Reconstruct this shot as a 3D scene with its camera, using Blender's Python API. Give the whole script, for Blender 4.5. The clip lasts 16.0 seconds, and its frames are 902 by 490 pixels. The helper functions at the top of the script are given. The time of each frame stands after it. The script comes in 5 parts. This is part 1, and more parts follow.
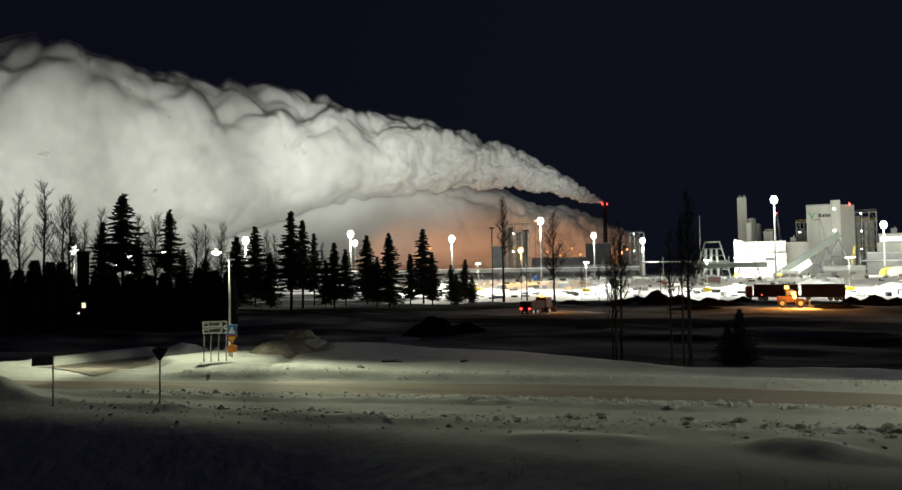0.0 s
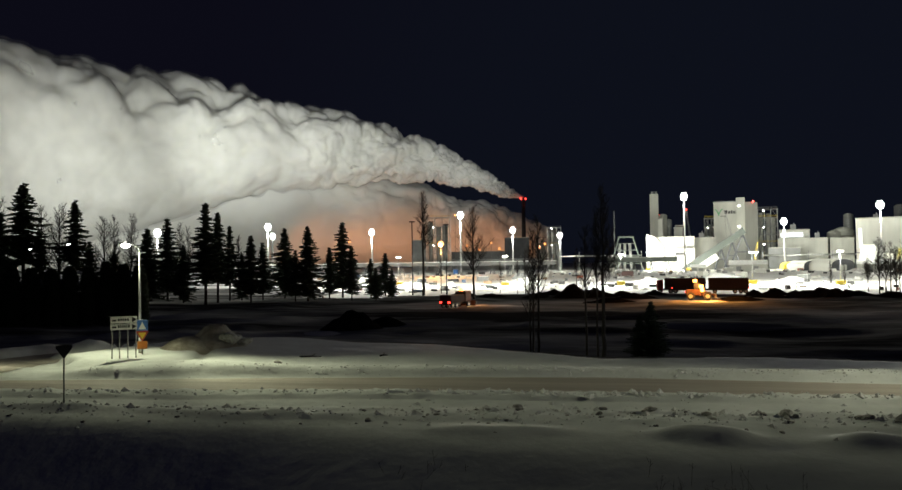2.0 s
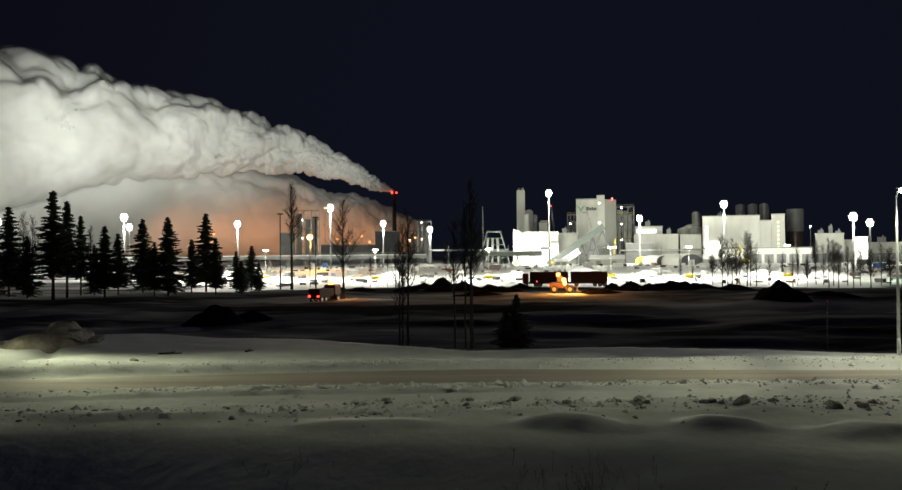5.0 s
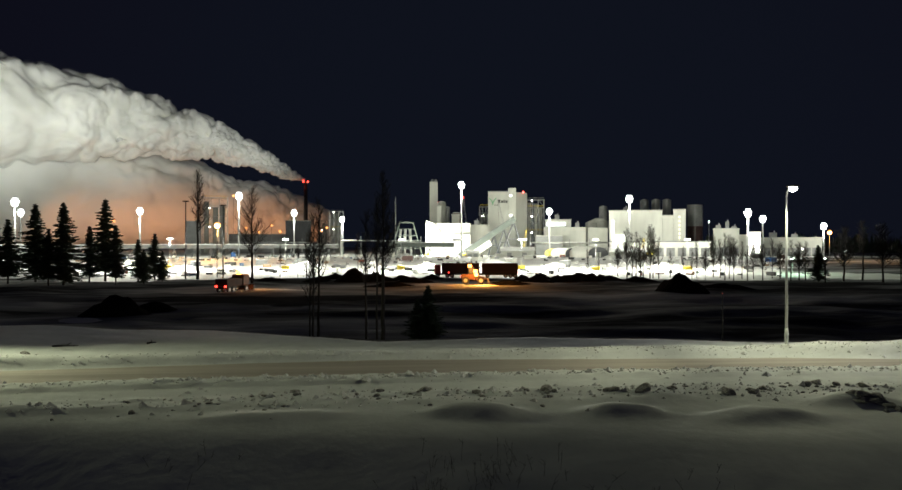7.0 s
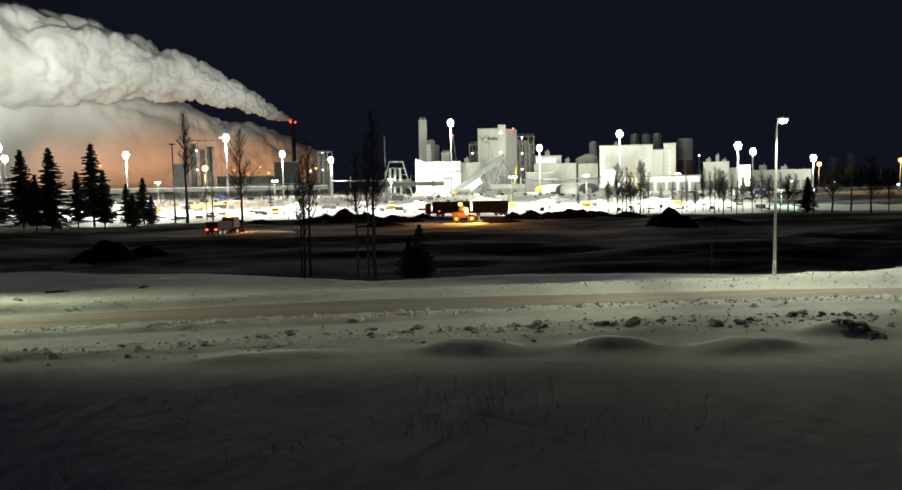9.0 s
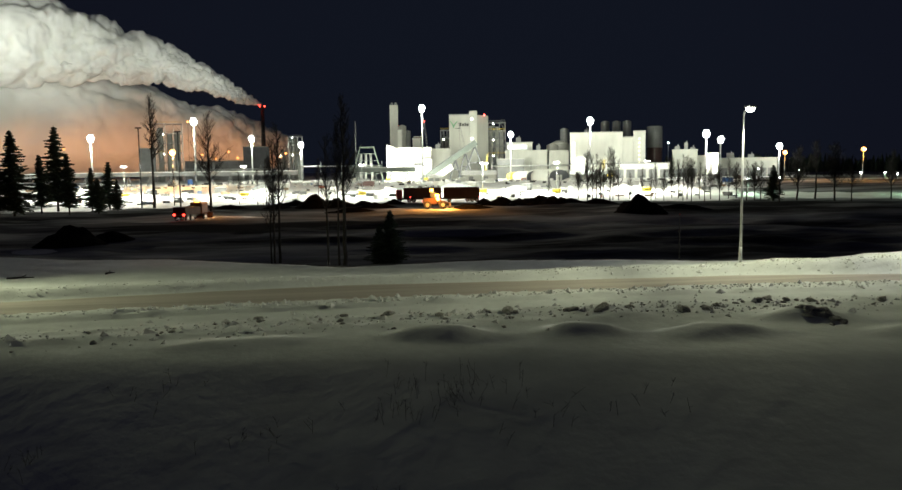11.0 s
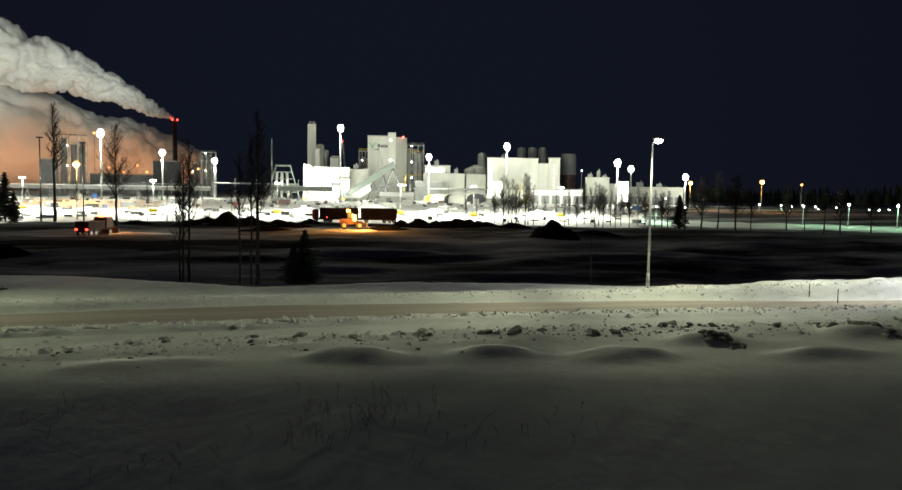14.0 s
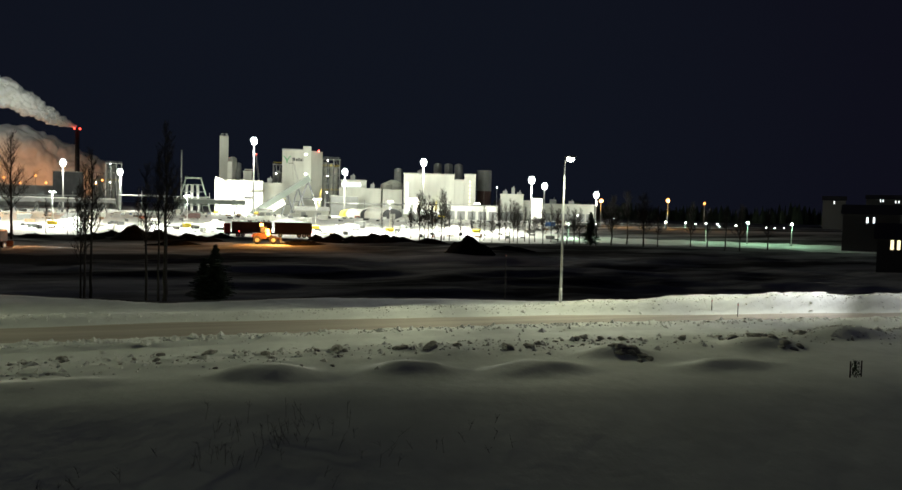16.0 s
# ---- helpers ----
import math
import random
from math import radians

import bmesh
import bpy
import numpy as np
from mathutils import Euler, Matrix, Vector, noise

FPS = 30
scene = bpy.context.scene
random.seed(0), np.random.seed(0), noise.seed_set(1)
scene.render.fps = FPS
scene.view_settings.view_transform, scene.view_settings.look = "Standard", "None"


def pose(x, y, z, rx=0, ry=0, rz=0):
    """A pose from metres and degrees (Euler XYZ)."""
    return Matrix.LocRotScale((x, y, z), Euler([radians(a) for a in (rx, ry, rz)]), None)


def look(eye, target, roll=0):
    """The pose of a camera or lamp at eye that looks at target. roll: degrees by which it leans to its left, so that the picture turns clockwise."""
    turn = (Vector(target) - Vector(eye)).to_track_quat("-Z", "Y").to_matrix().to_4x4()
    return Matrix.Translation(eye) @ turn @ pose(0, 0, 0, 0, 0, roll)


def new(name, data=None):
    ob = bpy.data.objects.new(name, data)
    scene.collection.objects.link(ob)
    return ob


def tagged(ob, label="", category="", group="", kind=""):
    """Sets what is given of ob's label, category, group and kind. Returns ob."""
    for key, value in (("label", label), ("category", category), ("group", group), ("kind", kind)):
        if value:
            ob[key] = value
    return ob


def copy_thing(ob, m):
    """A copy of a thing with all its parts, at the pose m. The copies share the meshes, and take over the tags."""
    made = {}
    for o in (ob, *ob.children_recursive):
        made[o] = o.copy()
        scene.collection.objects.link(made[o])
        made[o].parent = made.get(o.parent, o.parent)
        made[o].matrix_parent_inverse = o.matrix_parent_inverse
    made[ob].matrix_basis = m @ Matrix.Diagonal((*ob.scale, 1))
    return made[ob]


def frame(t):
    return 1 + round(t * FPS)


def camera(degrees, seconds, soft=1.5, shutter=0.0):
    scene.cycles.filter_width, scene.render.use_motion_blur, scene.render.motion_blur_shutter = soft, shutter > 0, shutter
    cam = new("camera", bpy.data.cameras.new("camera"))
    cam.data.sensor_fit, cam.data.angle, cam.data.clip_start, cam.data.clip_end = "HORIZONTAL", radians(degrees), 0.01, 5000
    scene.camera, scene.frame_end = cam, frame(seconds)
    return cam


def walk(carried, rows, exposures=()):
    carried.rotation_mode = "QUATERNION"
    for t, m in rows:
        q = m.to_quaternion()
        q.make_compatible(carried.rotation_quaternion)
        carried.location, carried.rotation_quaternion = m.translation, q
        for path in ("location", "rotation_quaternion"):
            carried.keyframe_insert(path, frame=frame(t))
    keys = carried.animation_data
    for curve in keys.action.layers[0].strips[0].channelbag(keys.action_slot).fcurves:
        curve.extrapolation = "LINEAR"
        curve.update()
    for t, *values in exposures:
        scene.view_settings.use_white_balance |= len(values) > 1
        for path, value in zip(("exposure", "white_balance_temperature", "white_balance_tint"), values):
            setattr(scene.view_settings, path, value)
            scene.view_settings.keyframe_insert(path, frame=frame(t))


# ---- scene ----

# ---------------------------------------------------------------- camera
# x runs along the road, y away from the window, z = 0 on the road
EYE = 5.5
cam = camera(61.23, 16.0)
PATH = [
        (0.0, 17.04, 1.95, 0.88),
        (0.5, 15.83, 1.72, 0.85),
        (1.0, 14.51, 1.62, 0.79),
        (1.5, 12.89, 1.55, 0.81),
        (2.0, 11.04, 1.40, 0.81),
        (2.5, 9.29, 1.24, 0.85),
        (3.0, 7.71, 1.11, 0.82),
        (3.5, 6.22, 1.05, 0.76),
        (4.0, 4.64, 0.98, 0.70),
        (6.5, -3.65, 0.41, 0.23),
        (7.0, -5.25, 0.09, -0.02),
        (7.5, -6.48, -0.84, -0.34),
        (8.0, -6.69, -2.10, -0.11),
        (8.5, -5.88, -3.51, 0.78),
        (9.0, -5.98, -4.53, 1.05),
        (11.5, -8.67, -5.59, 0.41),
        (12.0, -9.20, -5.34, 0.06),
        (12.5, -10.15, -4.94, -0.30),
        (13.0, -11.32, -4.49, -0.57),
        (13.5, -12.70, -4.26, -0.79),
        (14.0, -14.28, -3.95, -0.91),
        (14.5, -15.98, -3.63, -1.02),
        (15.0, -17.66, -3.27, -1.12),
        (15.5, -19.20, -2.95, -1.22),
        (16.0, -20.55, -2.67, -1.47)]
walk(cam, [(t, pose(0.008 * (t - 8), 0, EYE, 90 + pitch, roll, yaw)) for t, yaw, pitch, roll in PATH],
     [(0, -0.18, 6450, 11), (4, -0.06, 6500, 10), (7, 0.08, 6520, 8), (8.2, 0.28, 6550, 7), (9, 0.22, 6550, 6), (11.5, 0.32, 6550, 5), (14, 0.31, 6550, 5), (16, 0.22, 6550, 5)])

# ---------------------------------------------------------------- helpers
def at(b, d, z=0.0):
    """A place at a compass bearing b (degrees) and d metres off."""
    a = radians(b - 17)
    return Vector((d * math.sin(a), d * math.cos(a), z))


def facing(b, d, z=0.0, turn=0.0):
    p = at(b, d, z)
    return pose(p.x, p.y, p.z, 0, 0, -(b - 17) + turn)


def up(e, d):
    """Height of a point seen at e degrees above level, d metres off."""
    return EYE + d * math.tan(radians(e))


def part(name, bm, material, parent=None, label=""):
    me = bpy.data.meshes.new(name)
    bm.to_mesh(me)
    bm.free()
    for m in (material if isinstance(material, (list, tuple)) else [material]):
        me.materials.append(m)
    ob = new(name, me)
    if parent is not None:
        ob.parent = parent
    if label:
        ob["label"] = label
    return ob


def mesh_part(name, verts, faces, material, parent=None, label="", smooth=False):
    me = bpy.data.meshes.new(name)
    me.from_pydata(verts, [], faces)
    me.update()
    if smooth:
        me.polygons.foreach_set("use_smooth", [True] * len(me.polygons))
    for m in (material if isinstance(material, (list, tuple)) else [material]):
        me.materials.append(m)
    ob = new(name, me)
    if parent is not None:
        ob.parent = parent
    if label:
        ob["label"] = label
    return ob


def thing(name, m, label, category, group="", kind=""):
    ob = new(name)
    ob.matrix_basis = m
    return tagged(ob, label, category, group, kind)


def box(bm, x0, x1, y0, y1, z0, z1, bevel=0.0, m=None):
    vs = [bm.verts.new((x, y, z)) for x in (x0, x1) for y in (y0, y1) for z in (z0, z1)]
    fs = [(0, 1, 3, 2), (4, 6, 7, 5), (0, 4, 5, 1), (2, 3, 7, 6), (0, 2, 6, 4), (1, 5, 7, 3)]
    faces = [bm.faces.new([vs[i] for i in f]) for f in fs]
    if m is not None:
        bmesh.ops.transform(bm, matrix=m, verts=vs)
    if bevel:
        edges = list({e for f in faces for e in f.edges})
        bmesh.ops.bevel(bm, geom=edges, offset=bevel, segments=1, affect="EDGES")
    return bm


def rod(bm, p, q, r0, r1=None, n=8, caps=True):
    p, q = Vector(p), Vector(q)
    r1 = r0 if r1 is None else r1
    w = (q - p)
    if w.length < 1e-6:
        return bm
    w.normalize()
    u = w.orthogonal().normalized()
    v = w.cross(u)
    a, b = [], []
    for i in range(n):
        t = 2 * math.pi * i / n
        o = u * math.cos(t) + v * math.sin(t)
        a.append(bm.verts.new(p + o * r0))
        b.append(bm.verts.new(q + o * r1))
    for i in range(n):
        j = (i + 1) % n
        f = bm.faces.new((a[i], a[j], b[j], b[i]))
        f.smooth = n > 5
    if caps:
        bm.faces.new(a[::-1])
        bm.faces.new(b)
    return bm


def poly(bm, pts, depth, m=None):
    """An outline in x and z, pushed along y by depth."""
    a = [bm.verts.new((x, 0, z)) for x, z in pts]
    b = [bm.verts.new((x, depth, z)) for x, z in pts]
    bm.faces.new(a)
    bm.faces.new(b[::-1])
    n = len(pts)
    for i in range(n):
        j = (i + 1) % n
        bm.faces.new((a[j], a[i], b[i], b[j]))
    bmesh.ops.recalc_face_normals(bm, faces=bm.faces)
    if m is not None:
        bmesh.ops.transform(bm, matrix=m, verts=a + b)
    return bm


def B():
    return bmesh.new()


def vnoise(x, y, seed=0):
    """Smooth value noise on arrays, -1 to 1."""
    xi, yi = np.floor(x).astype(np.int64), np.floor(y).astype(np.int64)
    fx, fy = x - xi, y - yi
    fx, fy = fx * fx * (3 - 2 * fx), fy * fy * (3 - 2 * fy)

    def h(a, b):
        n = (a * 374761393 + b * 668265263 + seed * 974711) & 0x7FFFFFFF
        n = ((n ^ (n >> 13)) * 1274126177) & 0x7FFFFFFF
        return ((n ^ (n >> 16)) & 0xFFFF) / 32767.5 - 1

    return (h(xi, yi) * (1 - fx) + h(xi + 1, yi) * fx) * (1 - fy) + (h(xi, yi + 1) * (1 - fx) + h(xi + 1, yi + 1) * fx) * fy


def step(a, b, v):
    t = np.clip((v - a) / (b - a), 0, 1)
    return t * t * (3 - 2 * t)


# ---------------------------------------------------------------- world and lights
world = bpy.data.worlds.new("night")
scene.world = world
world.use_nodes = True
wn, wl = world.node_tree.nodes, world.node_tree.links
sky_dir, sky_dot, sky_map, sky_mix = wn.new("ShaderNodeTexCoord"), wn.new("ShaderNodeVectorMath"), wn.new("ShaderNodeMapRange"), wn.new("ShaderNodeMix")
sky_dot.operation = "DOT_PRODUCT"
sky_dot.inputs[1].default_value = (0.19, 0.98, 0.06)
sky_map.interpolation_type = "SMOOTHSTEP"
sky_map.inputs["From Min"].default_value, sky_map.inputs["From Max"].default_value = 0.72, 1.0
sky_mix.data_type = "RGBA"
for socket in sky_mix.inputs:
    if socket.type == "RGBA" and socket.name == "A":
        socket.default_value = (0.20, 0.20, 0.44, 1)
    elif socket.type == "RGBA" and socket.name == "B":
        socket.default_value = (0.235, 0.305, 0.58, 1)
wl.new(sky_dir.outputs["Generated"], sky_dot.inputs[0])
wl.new(sky_dot.outputs["Value"], sky_map.inputs["Value"])
wl.new(sky_map.outputs["Result"], sky_mix.inputs["Factor"])
wl.new([o for o in sky_mix.outputs if o.type == "RGBA"][0], wn["Background"].inputs[0])
world.node_tree.nodes["Background"].inputs[1].default_value = 0.019


def lamp(name, kind, m, watts, colour, size=0.3, cone=None, blend=0.5):
    d = bpy.data.lights.new(name, kind)
    d.energy, d.color = watts, colour
    if kind == "AREA":
        d.shape, d.size = "DISK", size
    else:
        d.shadow_soft_size = size
    if kind == "SPOT":
        d.spot_size, d.spot_blend = radians(cone), blend
    ob = new(name, d)
    ob.matrix_basis = m
    return ob


COOL, WHITE, SODIUM, MERC = (0.90, 1.0, 0.93), (1.0, 1.0, 0.86), (1.0, 0.42, 0.08), (0.92, 1.0, 0.72)
STREET1, STREET2, STREET3 = 9200, 6600, 8600
MAST_W = 27000
PLUME_W = 68000

# ---------------------------------------------------------------- materials
def material(name, colour, rough=0.8, metal=0.0, vary=0.25, scale=1.0, bump=0.0, bump_scale=20.0, colour2=None, detail=6, stretch=(1, 1, 1), spec=0.5, low=0.35, high=0.65):
    m = bpy.data.materials.new(name)
    m.use_nodes = True
    t = m.node_tree
    n, l = t.nodes, t.links
    bsdf = n["Principled BSDF"]
    bsdf.inputs["Roughness"].default_value = rough
    bsdf.inputs["Metallic"].default_value = metal
    bsdf.inputs["Specular IOR Level"].default_value = spec
    co = n.new("ShaderNodeTexCoord")
    mp = n.new("ShaderNodeMapping")
    mp.inputs["Scale"].default_value = stretch
    l.new(co.outputs["Object"], mp.inputs["Vector"])
    nz = n.new("ShaderNodeTexNoise")
    nz.inputs["Scale"].default_value = scale
    nz.inputs["Detail"].default_value = detail
    nz.inputs["Roughness"].default_value = 0.65
    l.new(mp.outputs[0], nz.inputs["Vector"])
    ramp = n.new("ShaderNodeValToRGB")
    c = Vector(colour)
    c2 = Vector(colour2) if colour2 else c * (1 - vary)
    ramp.color_ramp.elements[0].position, ramp.color_ramp.elements[1].position = low, high
    ramp.color_ramp.elements[0].color = (*c2, 1)
    ramp.color_ramp.elements[1].color = (*c, 1)
    l.new(nz.outputs["Fac"], ramp.inputs[0])
    l.new(ramp.outputs[0], bsdf.inputs["Base Color"])
    if bump:
        n2 = n.new("ShaderNodeTexNoise")
        n2.inputs["Scale"].default_value = bump_scale
        n2.inputs["Detail"].default_value = 5
        l.new(mp.outputs[0], n2.inputs["Vector"])
        bp = n.new("ShaderNodeBump")
        bp.inputs["Strength"].default_value = 1.0
        bp.inputs["Distance"].default_value = bump
        l.new(n2.outputs["Fac"], bp.inputs["Height"])
        l.new(bp.outputs[0], bsdf.inputs["Normal"])
    return m


def glow(name, colour, strength):
    m = bpy.data.materials.new(name)
    m.use_nodes = True
    b = m.node_tree.nodes["Principled BSDF"]
    b.inputs["Base Color"].default_value = (0.8, 0.8, 0.8, 1)
    b.inputs["Emission Color"].default_value = (*colour, 1)
    b.inputs["Emission Strength"].default_value = strength
    return m


M_SNOW = material("snow", (0.80, 0.82, 0.80), 0.75, vary=0.16, scale=0.5, bump=0.03, bump_scale=1.8)
M_BANK = material("ploughed_snow", (0.78, 0.79, 0.80), 0.8, colour2=(0.62, 0.61, 0.59), scale=1.6, bump=0.08, bump_scale=6)
M_YARD = material("yard_snow", (0.78, 0.79, 0.77), 0.8, colour2=(0.56, 0.55, 0.52), scale=0.05, bump=0.1, bump_scale=0.6, detail=10)
# near-black ground with pale snow remnants by noise
M_DARK_FIELD = material("dark_field_with_snow_remnants", (0.60, 0.61, 0.61), 0.95, colour2=(0.05, 0.05, 0.05), scale=0.05, bump=0.15, bump_scale=0.8, detail=9, spec=0.0, stretch=(0.35, 1, 1), low=0.42, high=0.70)
M_DIRTY = material("dirty_ploughed_snow", (0.50, 0.46, 0.38), 0.9, colour2=(0.20, 0.17, 0.13), scale=0.9, bump=0.12, bump_scale=3, detail=9)
M_EARTH = material("dug_earth", (0.022, 0.020, 0.018), 0.95, colour2=(0.008, 0.008, 0.008), scale=0.5, bump=0.1, bump_scale=2, spec=0.0)
M_ROAD = material("packed_snow_road", (0.50, 0.45, 0.40), 0.7, colour2=(0.33, 0.29, 0.25), scale=0.9, bump=0.03, bump_scale=5, stretch=(0.05, 1, 1), detail=8)
M_GREY = material("pale_cladding", (0.50, 0.51, 0.46), 0.6, vary=0.28, scale=0.12, stretch=(1, 1, 0.2))
M_WHITE = material("white_cladding", (0.70, 0.71, 0.65), 0.55, vary=0.22, scale=0.15, stretch=(1, 1, 0.2))
M_CONV = material("grey_green_sheeting", (0.065, 0.08, 0.07), 0.6, vary=0.2, scale=0.3)
M_DARK = material("dark_cladding", (0.08, 0.085, 0.095), 0.6, vary=0.4, scale=0.2)
M_MID = material("grey_cladding", (0.25, 0.26, 0.26), 0.6, vary=0.3, scale=0.2)
M_RUST = material("dark_red_oxide", (0.085, 0.045, 0.04), 0.75, vary=0.4, scale=0.3)
M_STEEL = material("galvanised_steel", (0.50, 0.51, 0.50), 0.45, 0.7, vary=0.2, scale=3)
M_POST = material("grey_post", (0.33, 0.34, 0.33), 0.5, 0.4, vary=0.25, scale=4)
M_BARK = material("dark_bark", (0.032, 0.027, 0.022), 0.9, vary=0.5, scale=3, bump=0.02, bump_scale=12)
M_NEEDLE = material("spruce_needles", (0.045, 0.07, 0.04), 0.85, vary=0.5, scale=1.2)
M_TWIG = material("bare_twigs", (0.038, 0.032, 0.027), 0.9, vary=0.4, scale=2)
M_STONE = material("dirty_ice_lump", (0.50, 0.49, 0.46), 0.85, colour2=(0.20, 0.19, 0.17), scale=4, bump=0.03, bump_scale=9)
M_BLACK = material("black_paint_and_unlit", (0.02, 0.02, 0.022), 0.5, vary=0.3, scale=3)
M_RED = material("red_paint", (0.45, 0.04, 0.03), 0.5, vary=0.2, scale=3)
M_LOADER = material("worn_orange_paint", (0.12, 0.04, 0.014), 0.6, vary=0.4, scale=2)
M_ORANGE = material("orange_paint", (0.65, 0.22, 0.03), 0.5, vary=0.2, scale=2)
M_YELLOW = material("yellow_paint", (0.75, 0.55, 0.05), 0.5, vary=0.2, scale=2)
M_BLUE = material("blue_paint", (0.04, 0.14, 0.40), 0.5, vary=0.2, scale=2)
M_GREEN = material("green_paint", (0.10, 0.35, 0.16), 0.5, vary=0.2, scale=2)
M_SIGN = material("sign_face", (0.75, 0.75, 0.70), 0.4, vary=0.1, scale=4)
G_FLOOD = glow("floodlight_glass", (0.95, 1.0, 0.96), 9)
G_STREET = glow("street_lamp_glass", (1.0, 1.0, 0.88), 14)
G_SODIUM = glow("sodium_glass", (1.0, 0.32, 0.05), 3.4)
G_RED = glow("red_beacon_glass", (1.0, 0.04, 0.025), 7)
G_AMBER = glow("amber_beacon_glass", (1.0, 0.34, 0.05), 9.0)
G_WINDOW = glow("lit_window_glass", (1.0, 0.85, 0.5), 1.6)
G_COOLWIN = glow("cool_lit_glass", (0.9, 0.97, 1.0), 1.8)


def steam(name, colour, fray):
    """Thick steam: it scatters light through, and frays to nothing in noise-shaped gaps."""
    m = bpy.data.materials.new(name)
    m.use_nodes = True
    t = m.node_tree
    n, l = t.nodes, t.links
    n.remove(n["Principled BSDF"])
    out = n["Material Output"]
    mix = n.new("ShaderNodeBsdfPrincipled")
    mix.inputs["Base Color"].default_value = (*colour, 1)
    mix.inputs["Roughness"].default_value = 1.0
    mix.inputs["Specular IOR Level"].default_value = 0.0
    mix.inputs["Subsurface Weight"].default_value = 0.0 if fray else 1.0
    mix.inputs["Subsurface Radius"].default_value = (1.0, 1.0, 0.95)
    mix.inputs["Subsurface Scale"].default_value = 12.0
    if fray:
        n.remove(mix)
        mix, d, tr = n.new("ShaderNodeMixShader"), n.new("ShaderNodeBsdfDiffuse"), n.new("ShaderNodeBsdfTranslucent")
        d.inputs[0].default_value = tr.inputs[0].default_value = (0.93, 0.93, 0.90, 1)
        mix.inputs[0].default_value = 0.5
        l.new(d.outputs[0], mix.inputs[1])
        l.new(tr.outputs[0], mix.inputs[2])
    last = mix
    if fray:
        co, nz, rp = n.new("ShaderNodeTexCoord"), n.new("ShaderNodeTexNoise"), n.new("ShaderNodeValToRGB")
        nz.inputs["Scale"].default_value, nz.inputs["Detail"].default_value = 0.035, 6
        rp.color_ramp.elements[0].position, rp.color_ramp.elements[1].position = 0.5 - 0.15, 0.5 + 0.2
        rp.color_ramp.elements[1].color = (fray, fray, fray, 1)
        gap, m2 = n.new("ShaderNodeBsdfTransparent"), n.new("ShaderNodeMixShader")
        l.new(co.outputs["Object"], nz.inputs["Vector"])
        l.new(nz.outputs["Fac"], rp.inputs[0])
        l.new(rp.outputs[0], m2.inputs[0])
        l.new(gap.outputs[0], m2.inputs[1])
        l.new(mix.outputs[0], m2.inputs[2])
        last = m2
    l.new(last.outputs[0], out.inputs[0])
    return m


M_STEAM = steam("white_steam", (0.86, 0.86, 0.82), 0)
M_WISP = steam("thin_steam", (0.86, 0.86, 0.82), 0.28)

# ---------------------------------------------------------------- ground
def crest_line(x):
    """Where the snowy verge breaks off to the low field."""
    return np.interp(x, (-24, -17, -11, -6, 0, 8, 16, 21, 26), (50, 50, 49, 45.8, 42.7, 43.4, 42.3, 40.6, 40.2))


def side_off(x, y):
    """Metres to the near side of the far edge of the side road."""
    return (x + 36.8) * 0.93 - (y - 39.5) * 0.37


def far_edge(x):
    """Far edge of the road, where the ploughed bank begins."""
    return np.interp(x, (-34, -25, -20, -10, 0, 10, 20, 26, 34, 40, 60), (32.8, 34.0, 35.0, 36.3, 37.1, 36.5, 36.3, 35.1, 34.3, 33.5, 31.0))


def near_edge(x):
    """Near edge of the road, where the crumbled ridge begins."""
    return np.interp(x, (-34, -25, -9, 0, 10, 18, 25, 31, 37, 60), (29.3, 30.9, 32.1, 32.5, 32.9, 32.7, 32.4, 31.9, 31.4, 28.9))


def brow(x):
    """Where the near snowfield begins to fall away towards the window."""
    return np.interp(x, (-24, -10, -3, 4, 11, 17, 21, 34), (25.0, 25.0, 23.7, 23.0, 21.8, 20.6, 19.2, 16.0))


